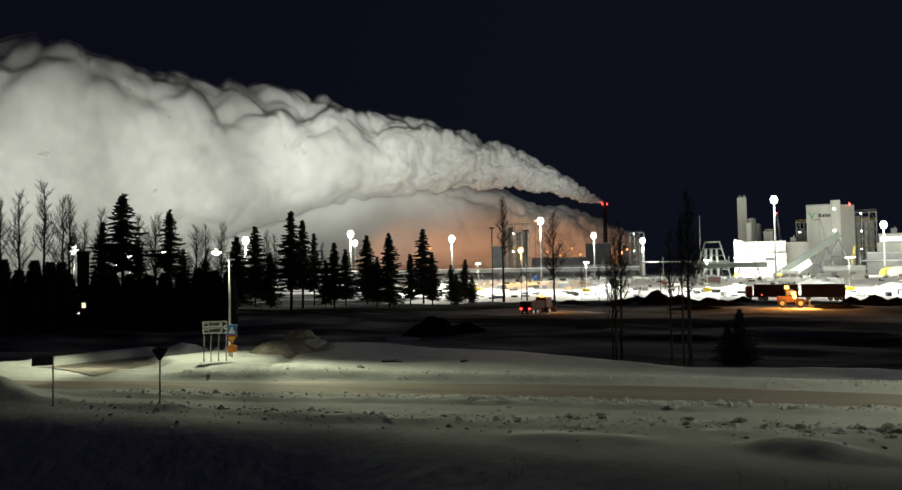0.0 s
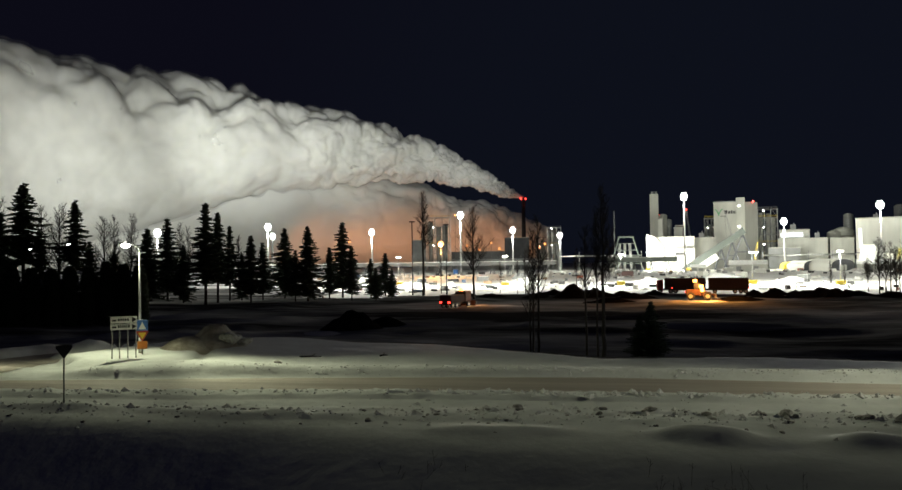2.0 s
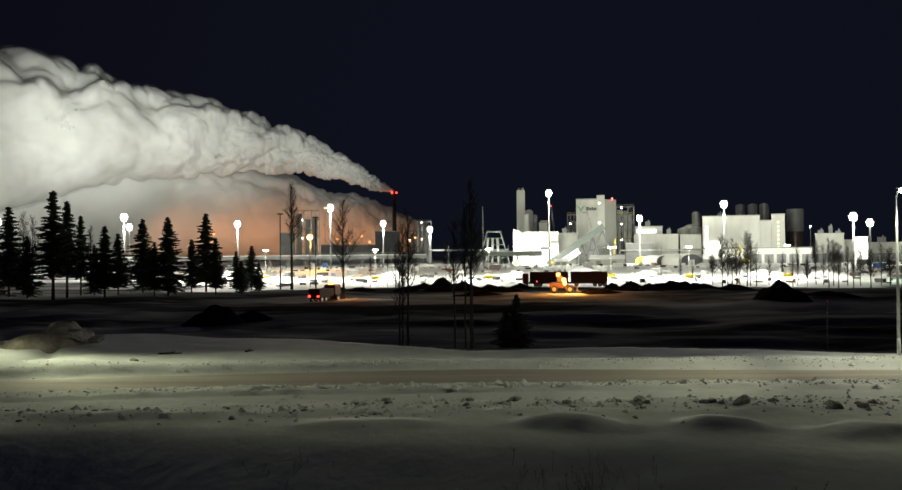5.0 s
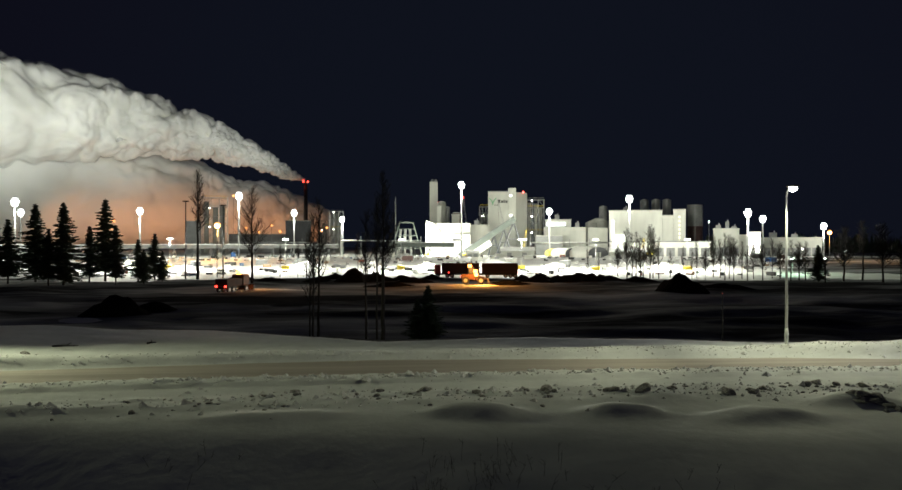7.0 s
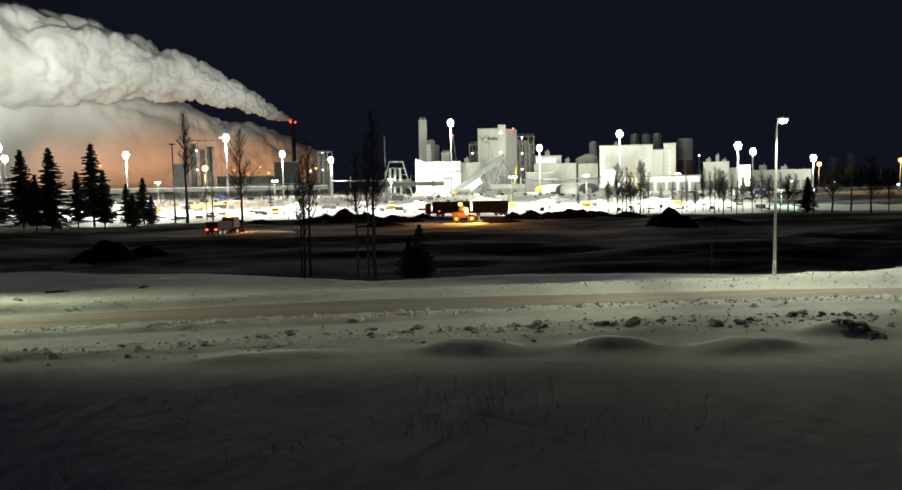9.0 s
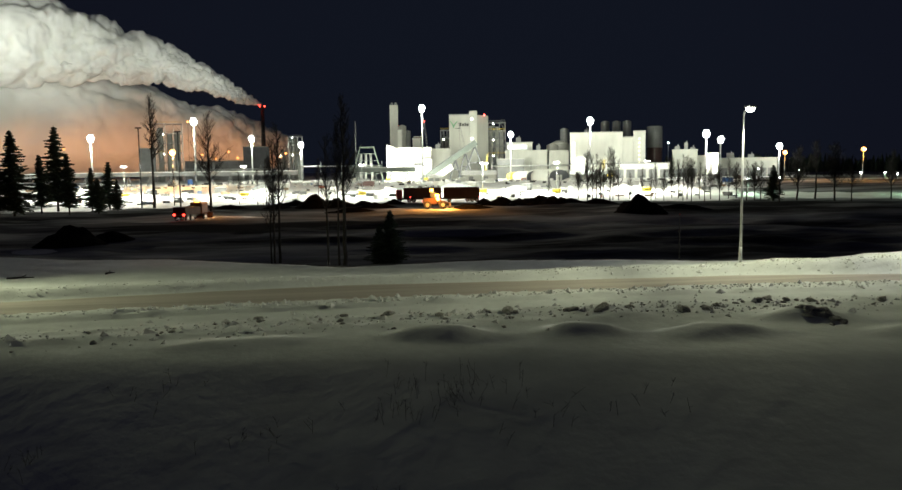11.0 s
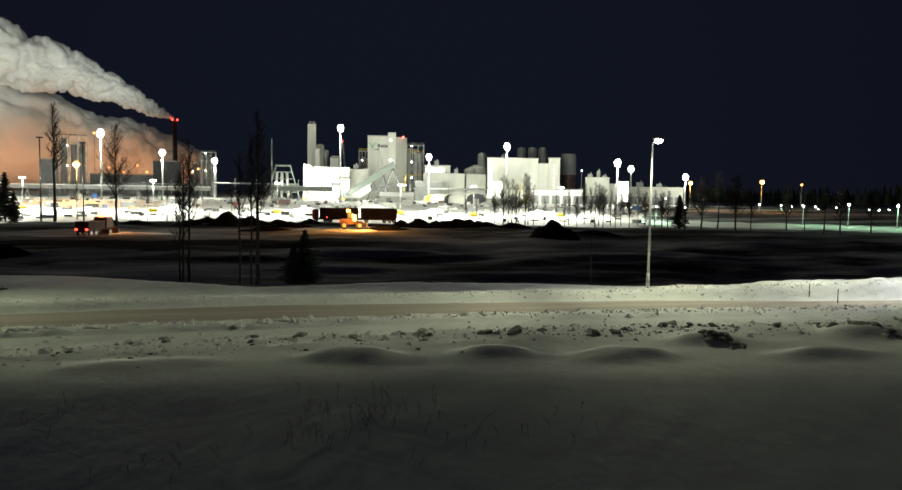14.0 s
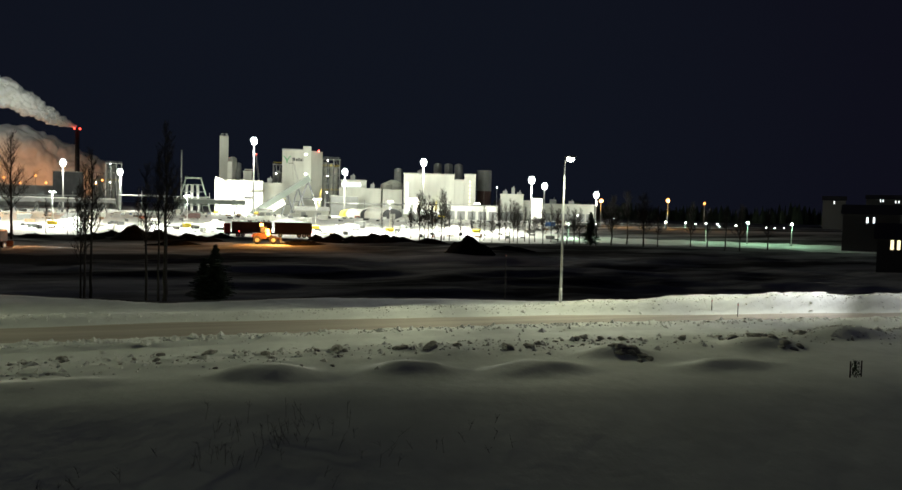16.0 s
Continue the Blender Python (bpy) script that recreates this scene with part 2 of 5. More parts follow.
def height(x, y):
    """Lie of the land: snowfield, road, verge, low field, mill yard."""
    r = np.hypot(x, y)
    z = 0.12 * vnoise(x * 0.11, y * 0.2, 3) + 0.012 * vnoise(x * 0.9, y * 1.1, 4)
    near = 1 - step(25.5, 27.5, y)
    z = z + near * (0.05 - 0.02 * np.clip(25.2 - y, 0, 60) - np.interp(x, (-12, 0, 14), (0.42, 0.25, 0.17)) * np.log1p(np.exp(np.clip(brow(x) - 0.9 - y, -30, 60) / 0.35)) * 0.35)
    # humps tipped by the plough, and the mound at the window's side
    for hx, hy, w, dp, h in ((3.1, 24.6, 1.3, 0.8, 0.34), (7.8, 24.4, 1.25, 0.8, 0.34), (12.2, 23.4, 1.7, 0.8, 0.34), (16.5, 25.2, 1.6, 0.9, 0.40), (19.3, 22.4, 1.7, 0.8, 0.30), (23.8, 25.4, 1.8, 0.9, 0.42),
                             (29.5, 26.5, 2.0, 0.9, 0.4), (-12.5, 26.0, 2.6, 0.7, 0.12), (-3.5, 24.6, 2.2, 0.7, 0.15), (-20.5, 26.4, 1.6, 0.7, 0.16), (-32.0, 26.4, 4.6, 1.7, 1.35)):
        u = x - hx + 0.25 * vnoise(x * 0.9, y * 0.9, 41)
        v = y - hy + 0.2 * vnoise(x * 1.1, y * 1.1, 42)
        z = z + h * np.exp(-((u / w) ** 2 + (v / dp) ** 2) ** 1.4)
    # crumbled ridge by the road, then a trodden strip, then a rough edge of clods
    ne = near_edge(x)
    s = step(ne - 2.2, ne - 1.7, y) * (1 - step(ne - 0.5, ne, y))
    z = z + s * (0.06 + 0.12 * np.abs(vnoise(x * 1.7, y * 2.2, 5)) + 0.07 * np.abs(vnoise(x * 4.1, y * 4.3, 6)))
    s = step(25.4, 26.6, y) * (1 - step(ne - 4.3, ne - 3.7, y))
    z = z + s * (0.05 + 0.09 * np.abs(vnoise(x * 1.1, y * 1.6, 51)) + 0.05 * np.abs(vnoise(x * 2.9, y * 3.1, 52)))
    # verge beyond the road, which falls to the low field
    fe = far_edge(x)
    crest = crest_line(x)
    drop = step(crest, crest + 14, y)
    verge = step(fe, fe + 1.4, y) * (0.10 + 0.08 * step(12, -14, x) * step(39, 47, y))
    field = -2.2 + 2.8 * step(195, 330, r) + 0.35 * vnoise(x * 0.06, y * 0.06, 7) * (1 - step(150, 230, r)) + 0.25 * vnoise(x * 0.2, y * 0.2, 17)* (1 - step(150, 230, r))
    z = z * (1 - drop) + drop * field
    z = z + verge * (1 - drop)
    # groove that bends over the island to the dirty mound
    g = x + np.interp(y, (37.5, 41.0, 45.0, 50.0), (21.6, 23.0, 24.6, 26.0))
    z = z - 0.32 * np.exp(-(g / 0.42) ** 2) * step(36.5, 38.0, y) * (1 - step(47, 49, y))
    tall = np.interp(x, (-28, -25, -10, 0, 12, 16, 18, 22, 28, 34, 46), (0, 0.40, 0.30, 0.22, 0.36, 0.36, 0.26, 0.42, 0.62, 0.85, 0.9))
    bank = tall * step(fe, fe + 0.6, y) * (1 - step(fe + 1.2, fe + 3.4 + np.clip(x - 22, 0, 6) * 0.5, y))
    bank = bank * (1 + 0.20 * vnoise(x * 0.35, y * 0.8, 8) + 0.12 * vnoise(x * 2.2, y * 2.4, 9))
    z = z + bank
    # the side road slants off behind the island, with a ploughed bank on its far side
    off = side_off(x, y)
    lb = np.exp(-((off + 0.8) / 0.65) ** 2) * step(31, 34, y) * (1 - step(44, 46.5, y)) * 0.34
    z = z - 1.1 * step(-1.4, -6.0, off) * step(-20, -24, x) * step(31, 36, y) * (1 - drop)
    z = z + lb * (1 + 0.15 * vnoise(x * 0.9, y * 0.9, 10) + 0.12 * vnoise(x * 2.6, y * 2.6, 20))
    z = z + 0.35 * step(4.6, 6.0, off) * step(-16, -22, x) * step(35.6, 37.5, y) * (1 - drop)
    road = step(ne - 0.3, ne + 0.3, y) * (1 - step(fe - 0.3, fe + 0.2, y))
    wide = 4.4 + 4.0 * (1 - step(36.5, 40.5, y))
    side = step(-0.1, 0.4, off) * (1 - step(wide, wide + 0.6, off)) * step(36.0, 36.8, y) * step(-4, -8, x)
    z = z * (1 - road) - 0.06 * road
    z = z * (1 - side) + side * np.minimum(-0.06, -2.1 * step(43, 60, y))
    return z


def graded(a, b, fine_a, fine_b, fine, grow):
    out = list(np.arange(fine_a, fine_b + fine / 2, fine))
    s, v = fine, out[-1]
    while v < b:
        s *= grow
        v += s
        out.append(min(v, b))
    s, v, lo = fine, out[0], []
    while v > a:
        s *= grow
        v -= s
        lo.append(max(v, a))
    return np.array(lo[::-1] + out)


def ground_sheet():
    xs = graded(-3500, 3500, -46, 66, 0.32, 1.06)
    ys = graded(-60, 4000, 12, 56, 0.22, 1.05)
    X, Y = np.meshgrid(xs, ys)
    Z = height(X, Y)
    nx, ny = len(xs), len(ys)
    me = bpy.data.meshes.new("ground")
    i = (np.arange(ny - 1)[:, None] * nx + np.arange(nx - 1)[None]).ravel()
    F = np.stack([i, i + 1, i + nx + 1, i + nx], 1)
    me.vertices.add(nx * ny)
    me.vertices.foreach_set("co", np.stack([X, Y, Z], -1).ravel())
    me.loops.add(F.size)
    me.loops.foreach_set("vertex_index", F.ravel())
    me.polygons.add(len(F))
    me.polygons.foreach_set("loop_start", np.arange(len(F)) * 4)
    cx = X.ravel()[F].mean(1)
    cy = Y.ravel()[F].mean(1)
    r = np.hypot(cx, cy)
    crest = crest_line(cx)
    dark_land = (cy > crest + 0.6) & (r < 183 + 8 * vnoise(cx * 0.05, cy * 0.05, 12))
    dark_land |= ((side_off(cx, cy) < -1.7) | (side_off(cx, cy) < 0.0) & (cy > 45.6)) & (cy > 33) & (cx < -15) & (r < 183)
    yard = r >= 175
    bear = np.degrees(np.arctan2(cx, cy)) + 17
    # right of bearing 46 unlit ground is coloured dark, leaving the lamplit strip
    dark_land |= (bear > 46 + 2 * vnoise(cx * 0.03, cy * 0.03, 14)) & (cy > crest + 0.6) & ((r < 203 + 4 * vnoise(cx * 0.06, cy * 0.06, 15)) | (r > 232))
    dark_land |= (bear < -4 + 3 * vnoise(cx * 0.08, cy * 0.08, 18) + 2 * vnoise(cx * 0.3, cy * 0.3, 19)) & (r > 60) & (r < 300 + 30 * vnoise(cx * 0.03, cy * 0.03, 16)) & (cy > crest)
    mi = np.where(dark_land, 1, np.where(yard, 2, 0))
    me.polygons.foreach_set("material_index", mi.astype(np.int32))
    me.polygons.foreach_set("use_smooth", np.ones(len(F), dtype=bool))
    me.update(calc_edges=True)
    for m in (M_SNOW, M_DARK_FIELD, M_YARD):
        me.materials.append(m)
    return tagged(new("ground", me), "snow-covered ground with a dark field beyond the road", "ground", kind="structure")


ground_sheet()


def road_strip():
    xs = np.arange(-160, 200.1, 0.8)
    vs, fs = [], []
    m = 9
    for x in xs:
        a = float(near_edge(x)) + 0.12 * noise.noise((x * 0.15, 0, 0)) + 0.12 * noise.noise((x * 0.9, 3, 0))
        b = float(far_edge(x)) + 0.05 + 0.2 * noise.noise((x * 0.2, 7, 0)) + 0.1 * noise.noise((x * 1.1, 9, 0))
        for k in range(m):
            y = a + (b - a) * k / (m - 1)
            rut = -0.015 * sum(math.exp(-((y - c) / 0.35) ** 2) for c in (31.9, 33.3, 34.7, 36.1))
            vs.append((x, y, -0.02 + rut))
    for i in range(len(xs) - 1):
        for k in range(m - 1):
            j = i * m + k
            fs.append((j, j + m, j + m + 1, j + 1))
    return tagged(mesh_part("road", vs, fs, M_ROAD, smooth=True), "road of packed brownish snow with tyre tracks", "road", kind="structure")


road_strip()


def side_road():
    vs, fs = [], []
    us = np.arange(-3.0, 16, 0.6)
    for u in us:
        for k in range(7):
            o = 0.25 + (4.2 + 3.4 * (1 - float(step(37.0, 41.5, 39.5 + 0.93 * u)))) * k / 6
            x, y = -36.8 + 0.37 * u + 0.93 * o, 39.5 + 0.93 * u - 0.37 * o
            vs.append((x, y, float(height(np.array(x), np.array(y))) + 0.05))
    for i in range(len(us) - 1):
        for k in range(6):
            j = i * 7 + k
            fs.append((j, j + 1, j + 8, j + 7))
    return tagged(mesh_part("side_road", vs, fs, M_ROAD, smooth=True), "side road of packed snow leading to the mill", "road", kind="structure")


side_road()


def ground_z(x, y):
    return float(height(np.array(float(x)), np.array(float(y))))

# ---------------------------------------------------------------- street lamps
def street_lamp(b, d, h, watts, colour, label, reach=0.35, turn=0.0, down=0.35, aims=None, throw=0.9, cone=62):
    """A street lamp: pole, curved arm, head with a bowl; its optics throw the light down and along the road both ways."""
    p = at(b, d)
    z = ground_z(p.x, p.y) - 0.05
    m = pose(p.x, p.y, z, 0, 0, turn)
    ob = thing("street_lamp", m, label, "street lamp", "street lamps by the road")
    bm = rod(B(), (0, 0, 0), (0, 0, 0.9), 0.09, n=12)
    rod(bm, (0, 0, 0.9), (0, 0, h - 0.4), 0.075, 0.05, n=12)
    part("pole", bm, M_STEEL, ob)
    bm = B()
    pts = [Vector((0, -reach * (1 - math.cos(a)), h - 0.4 + 0.4 * math.sin(a))) for a in [i * math.pi / 12 for i in range(7)]]
    for u, v in zip(pts, pts[1:]):
        rod(bm, u, v, 0.045, n=8)
    part("arm", bm, M_STEEL, ob)
    bm = box(B(), -0.17, 0.17, -reach - 0.65, -reach + 0.1, h + 0.02, h + 0.14, 0.04)
    part("lamp_head", bm, M_POST, ob)
    bm = B()
    bmesh.ops.create_icosphere(bm, subdivisions=3, radius=1.0, matrix=Matrix.Translation((0, -reach - 0.28, h - 0.02)) @ Matrix.Diagonal((0.19, 0.27, 0.18, 1)))
    part("lamp_bowl", bm, G_STREET, ob, "glowing lamp bowl")
    c = m @ Vector((0, -reach - 0.28, h - 0.28))
    lamp("street_light", "SPOT", look(c, (c.x, c.y - 5.0, 0)), watts * down, colour, 0.3, 140, 0.7)
    for ax, ay in aims or ((c.x - 21, 32.5), (c.x + 21, 34.0)):
        lamp("street_light", "SPOT", look(c, (ax, ay, 0)), watts * throw, colour, 0.3, cone, 1.0)
    return ob


LAMP_TINT = (0.96, 1.0, 0.65)
street_lamp(-16.3, 48, 6.35, STREET1, LAMP_TINT, "tall galvanised street lamp beside the road signs", 0.5, -70, 0.20, ((-42, 31.0), (-8, 34.8)), 1.1, 66)
street_lamp(46.0, 43, 8.1, STREET2, (0.99, 1.0, 0.68), "tall galvanised street lamp standing in the snowbank", down=0.25)
street_lamp(70.5, 56, 8.1, STREET3, (0.98, 0.97, 0.98), "tall galvanised street lamp further along the road", down=0.12, aims=((26, 38.5), (66, 36.0)), throw=1.5)

# ---------------------------------------------------------------- light masts of the mill
def light_mast(b, top, d, watts, colour=WHITE, scale=0.88):
    p = at(b, d)
    z = ground_z(p.x, p.y)
    h = up(top, d) - z
    ob = thing("light_mast", pose(p.x, p.y, z, 0, 0, -(b - 17)), "tall steel light mast with a ring of floodlights", "light mast", "light masts of the mill yard")
    part("mast", rod(B(), (0, 0, 0), (0, 0, h), 0.42, 0.28, n=12), M_STEEL, ob)
    part("head_frame", rod(B(), (0, 0, h - 0.2), (0, 0, h + 0.1), 1.5 * scale, n=16), M_STEEL, ob)
    # oversized floodlights in three tiers, so the head's shape includes its glare
    for tier, n, rr in ((-1, 5, 0.75), (0, 8, 1.35), (1, 6, 0.95)):
        for i in range(n):
            a = 2 * math.pi * (i + 0.5 * tier) / n
            bm = box(B(), -0.5 * scale, 0.5 * scale, -0.2, 0.2, -0.55 * scale, 0.55 * scale, 0.08,
                     pose(rr * scale * math.cos(a), rr * scale * math.sin(a), h - (0.85 + 1.15 * tier) * scale, 0, 0, math.degrees(a) + 90) @ pose(0, 0, 0, 25))
            part("floodlight", bm, G_FLOOD, ob)
    if watts:
        lamp("mast_light", "POINT", pose(p.x, p.y - 1.2, z + h - 4.2), watts, colour, 1.5)
    return ob


for b, e, d, w in ((6.70, 3.76, 340, 1), (10.61, 2.56, 400, 0.8), (14.11, 2.09, 430, 0.8), (23.03, 4.71, 345, 1.2), (29.6, 2.70, 390, 1), (35.42, 3.59, 340, 1.2),
                   (43.53, 2.47, 330, 1), (44.50, 2.02, 380, 0), (48.31, 1.46, 400, 0.6), (-7.53, 2.99, 340, 1), (-7.20, 2.30, 390, 0), (0.04, 2.55, 370, 1), (-15.10, 2.57, 330, 1), (-26.4, 1.9, 300, 0), (-23.7, 1.8, 310, 0.7), (-22.9, 1.6, 320, 0), (-20.6, 1.55, 300, 0.7)):
    light_mast(b, e, d, w * MAST_W)

# ---------------------------------------------------------------- steam
def lobes(p, s):
    """Round cauliflower lobes of about s, domed above and creased between."""
    d = noise.voronoi(p / s)[0][0]
    return 0.42 - min(d, 1.1) ** 2


def billow(q):
    """Lobes upon lobes, bent by slow noise."""
    q = q + 0.34 * noise.noise_vector(q * 0.9) + 0.10 * noise.noise_vector(q * 3.1)
    return 0.66 * lobes(q, 0.95) + 0.42 * lobes(q + Vector((5.2, 1.3, 7.7)), 0.45) + 0.13 * lobes(q, 0.20) + 0.16 * noise.noise(q * 1.1)


def plume(name, axis, mat, label, seed, seg, ring, lively, calm, shell=True):
    """Billowing steam round an axis of rows (place, radius across, radius up): lively lobes where it is young and along its crest, calm below where it is old."""
    n = len(axis) - 1
    A = np.array([(*a[0], a[1], a[2]) for a in axis])
    A = np.vstack([2 * A[0] - A[1], A, 2 * A[-1] - A[-2]])

    def on(u):
        """Place and radii at u along the axis (Catmull-Rom)."""
        k = min(int(u), n - 1)
        f = u - k
        a, b, c, d = A[k], A[k + 1], A[k + 2], A[k + 3]
        return 0.5 * (2 * b + (c - a) * f + (2 * a - 5 * b + 4 * c - d) * f * f + (3 * b - a - 3 * c + d) * f ** 3)

    vs, outer, fs = [], [], []
    way, last = seed * 7.0, None
    for i in range(seg + 1):
        u = (i / seg) ** 1.15 * n
        v = [float(q) for q in on(u)]
        c, ra, rb = Vector(v[:3]), max(0.8, v[3]), max(0.8, v[4])
        t = Vector([float(q) for q in on(min(u + 0.5, n))[:3] - on(max(u - 0.5, 0))[:3]]).normalized()
        side = t.cross(Vector((0, 0, 1))).normalized()
        upv = side.cross(t)
        way += (c - last).length / rb if last is not None else 0.0
        last = c
        age = min(1.0, max(0.0, (i / seg - 0.30) / 0.35))
        for j in range(ring):
            w = 2 * math.pi * j / ring
            sw = math.sin(w)
            crest = min(1.0, max(0.0, (sw - 0.05) / 0.65))
            amp = lively * (1 - age) + age * (calm + (lively * 0.62 - calm) * crest * crest * (3 - 2 * crest))
            g = 0.94 + amp * billow(Vector((way, math.cos(w) * ra / rb, sw)))
            o = side * (math.cos(w) * ra) + upv * (sw * rb)
            vs.append(c + o * g)
            if shell:
                h = Vector((way * 1.3 + 40.0, math.cos(w), sw))
                outer.append(c + o * (g + 0.032 + 0.022 * noise.noise(h * 3.0)))
    for i in range(seg):
        for j in range(ring):
            j2 = (j + 1) % ring
            fs.append((i * ring + j, i * ring + j2, (i + 1) * ring + j2, (i + 1) * ring + j))
    fs.append(tuple(range(ring))[::-1])
    fs.append(tuple(seg * ring + j for j in range(ring)))
    ob = tagged(mesh_part(name, vs, fs, mat, smooth=True), label, "steam", kind="stuff")
    if shell:
        mesh_part("thin_steam", outer, fs, M_WISP, ob, smooth=True)
    return ob


def row(b, d, elo, ehi, deep=1.0):
    lo, hi = up(elo, d), up(ehi, d)
    h = (hi - lo) / 2
    return (at(b, d, (lo + hi) / 2), h * deep, h)


UPPER = [row(11.4, 800, 4.80, 4.95), row(10.0, 795, 5.0, 5.8), row(7.2, 790, 5.9, 7.5), row(3.6, 785, 6.4, 9.1), row(-1.0, 775, 6.2, 10.5), row(-6, 765, 5.2, 11.6),
         row(-14, 750, 3.0, 12.8, 0.85), row(-22, 730, 1.0, 13.8, 0.8), row(-31, 700, -0.5, 15.0, 0.75), row(-45, 690, -1.0, 16.5, 0.7)]
plume("steam_plume", UPPER, M_STEAM, "huge white billowing steam plume drifting from the chimney", 3, 460, 200, 1.05, 0.20)
LOWER = [row(13.6, 850, 0.3, 1.6), row(12.9, 850, 0.2, 2.4), row(11.8, 850, 0.2, 3.2), row(10.1, 850, 0.1, 3.8), row(8.0, 850, 0, 4.5), row(5.0, 850, 0, 5.1), row(2.6, 848, 0, 6.2), row(-2, 825, -0.1, 7.0), row(-7, 798, -0.2, 7.3),
         row(-14, 778, -0.3, 7.2), row(-24, 765, -0.4, 7.0), row(-34, 755, -0.5, 7.0)]
plume("low_steam", LOWER, M_STEAM, "low bank of drifting steam behind the trees", 4, 300, 140, 0.55, 0.15, False)
# unseen spots without fixtures, some hung 62 m up, added to brighten the steam
for b, d, h, w, aim, cone in ((7, 470, 62, 4.8, 7.8, 24), (-1, 460, 62, 5.2, 8.8, 30), (-9, 450, 62, 6.2, 9.2, 36), (-17, 440, 62, 2.9, 8.6, 50), (-25, 430, 62, 1.8, 7.5, 60), (-33, 430, 62, 1.2, 7.5, 70),
                              (-14, 480, 8, 1.2, 3, 80), (-27, 470, 8, 1.0, 3, 90), (1, 620, 8, 0.20, 3.0, 90), (8, 640, 8, 0.10, 2.5, 80), (-3, 560, 10, 0.3, 6.8, 60)):
    lamp("added_plume_light", "SPOT", look(at(b, d, h), at(b, 770, up(aim, 770))), w * PLUME_W * 4, (0.97, 1.0, 0.92), 14, cone, 0.9)

# ---------------------------------------------------------------- mill
def site(name, b, d, label, cat, turn=0.0, group="", z=None):
    p = at(b, d)
    return thing(name, facing(b, d, ground_z(p.x, p.y) if z is None else z, turn), label, cat, group)


def span(b0, b1, d):
    return d * math.tan(radians((b1 - b0) / 2))


GZ = 0.6


def hi(e, d):
    """Height above the yard."""
    return up(e, d) - GZ


def block(name, b0, b1, e, d, mat, label, depth=24, turn=0.0, cat="building", rim=True, doors=0, lit=0, z=None, rimmat=None):
    ob = site(name, (b0 + b1) / 2, d, label, cat, turn, z=z)
    w, h = span(b0, b1, d), hi(e, d)
    part("wall", box(B(), -w, w, 0, depth, -0.4, h), mat, ob)
    if rim:
        bm = B()
        box(bm, -w - 0.25, w + 0.25, -0.25, depth + 0.25, h + 0.004, h + 0.5)
        part("roof_edge", bm, rimmat or M_GREY, ob)
    n = max(2, int(w * 2 / 6))
    for i in range(1, n):
        x = -w + 2 * w * i / n
        part("cladding_rib", box(B(), x - 0.09, x + 0.09, -0.12, -0.003, 0, h - 0.3), mat, ob)
    for i in range(doors):
        x = -w + 2 * w * (i + 0.5) / doors
        part("roller_door", box(B(), x - 2, x + 2, -0.2, -0.13, 0, 4.2), M_MID, ob)
    for i in range(lit):
        x = -w + 2 * w * (i + 0.5) / lit
        part("wall_lamp", box(B(), x - 0.5, x + 0.5, -0.6, -0.15, h * 0.55, h * 0.55 + 0.6, 0.1), G_FLOOD, ob)
    return ob, w, h


# boiler house with its chamfered corner, stair tower and sign
D = 440
ob = site("boiler_house", 26.5, D, "tall pale boiler house with a dark sign and a green emblem", "building")
w, h = span(25.08, 28.0, D), hi(4.05, D)
bm = B()
w2 = w * 0.38
pts = [(-w, 0), (w2, 0), (w, 7), (w, 26), (-w, 26)]
a = [bm.verts.new((x, y, -0.4)) for x, y in pts]
b = [bm.verts.new((x, y, h)) for x, y in pts]
for i in range(5):
    j = (i + 1) % 5
    bm.faces.new((a[i], a[j], b[j], b[i]))
bm.faces.new(b)
part("wall", bm, M_GREY, ob)
part("stair_tower", box(B(), w2 - 4.0, w2 + 0.5, -0.6, 5, 0, h + 2.4, 0.1), M_GREY, ob)
part("roof_edge", box(B(), -w - 0.2, w2 - 4.01, -0.2, 0.4, h + 0.003, h + 0.6), M_MID, ob)
bm = B()
for x in (-w + 2.6, ):
    for dx in (-1.2, 1.2):
        rod(bm, (x, -0.15, h - 6.2), (x + dx, -0.15, h - 4.2), 0.3, n=6)
        rod(bm, (x + dx, -0.15, h - 4.2), (x + dx * 1.7, -0.15, h - 3.4), 0.25, n=6)
    rod(bm, (x, -0.15, h - 7.2), (x, -0.15, h - 6.1), 0.3, n=6)
part("emblem", bm, M_GREEN, ob, "green branching emblem")
for i, (dx, ww, hh) in enumerate(((0, 1.4, 1.9), (1.8, 1.1, 1.4), (3.2, 0.8, 1.8), (4.3, 1.0, 1.4), (5.6, 1.0, 1.6))):
    part("sign_bar", box(B(), -w + 5.6 + dx, -w + 5.6 + dx + ww, -0.3, -0.02, h - 6.2, h - 6.2 + hh), M_BLACK, ob)
part("sign_bar", box(B(), -w + 3.4, -w + 6.4, -0.3, -0.02, h - 7.6, h - 7.3), M_BLACK, ob)
for z in (0.62, 0.93):
    part("wall_lamp", box(B(), w2 - 3, w2 - 2, -1.0, -0.62, h * z, h * z + 0.7, 0.1), G_STREET, ob)
part("red_beacon", box(B(), w - 2.6, w - 1.8, 3.0, 4.4, h - 0.2, h + 0.7, 0.1), G_RED, ob)


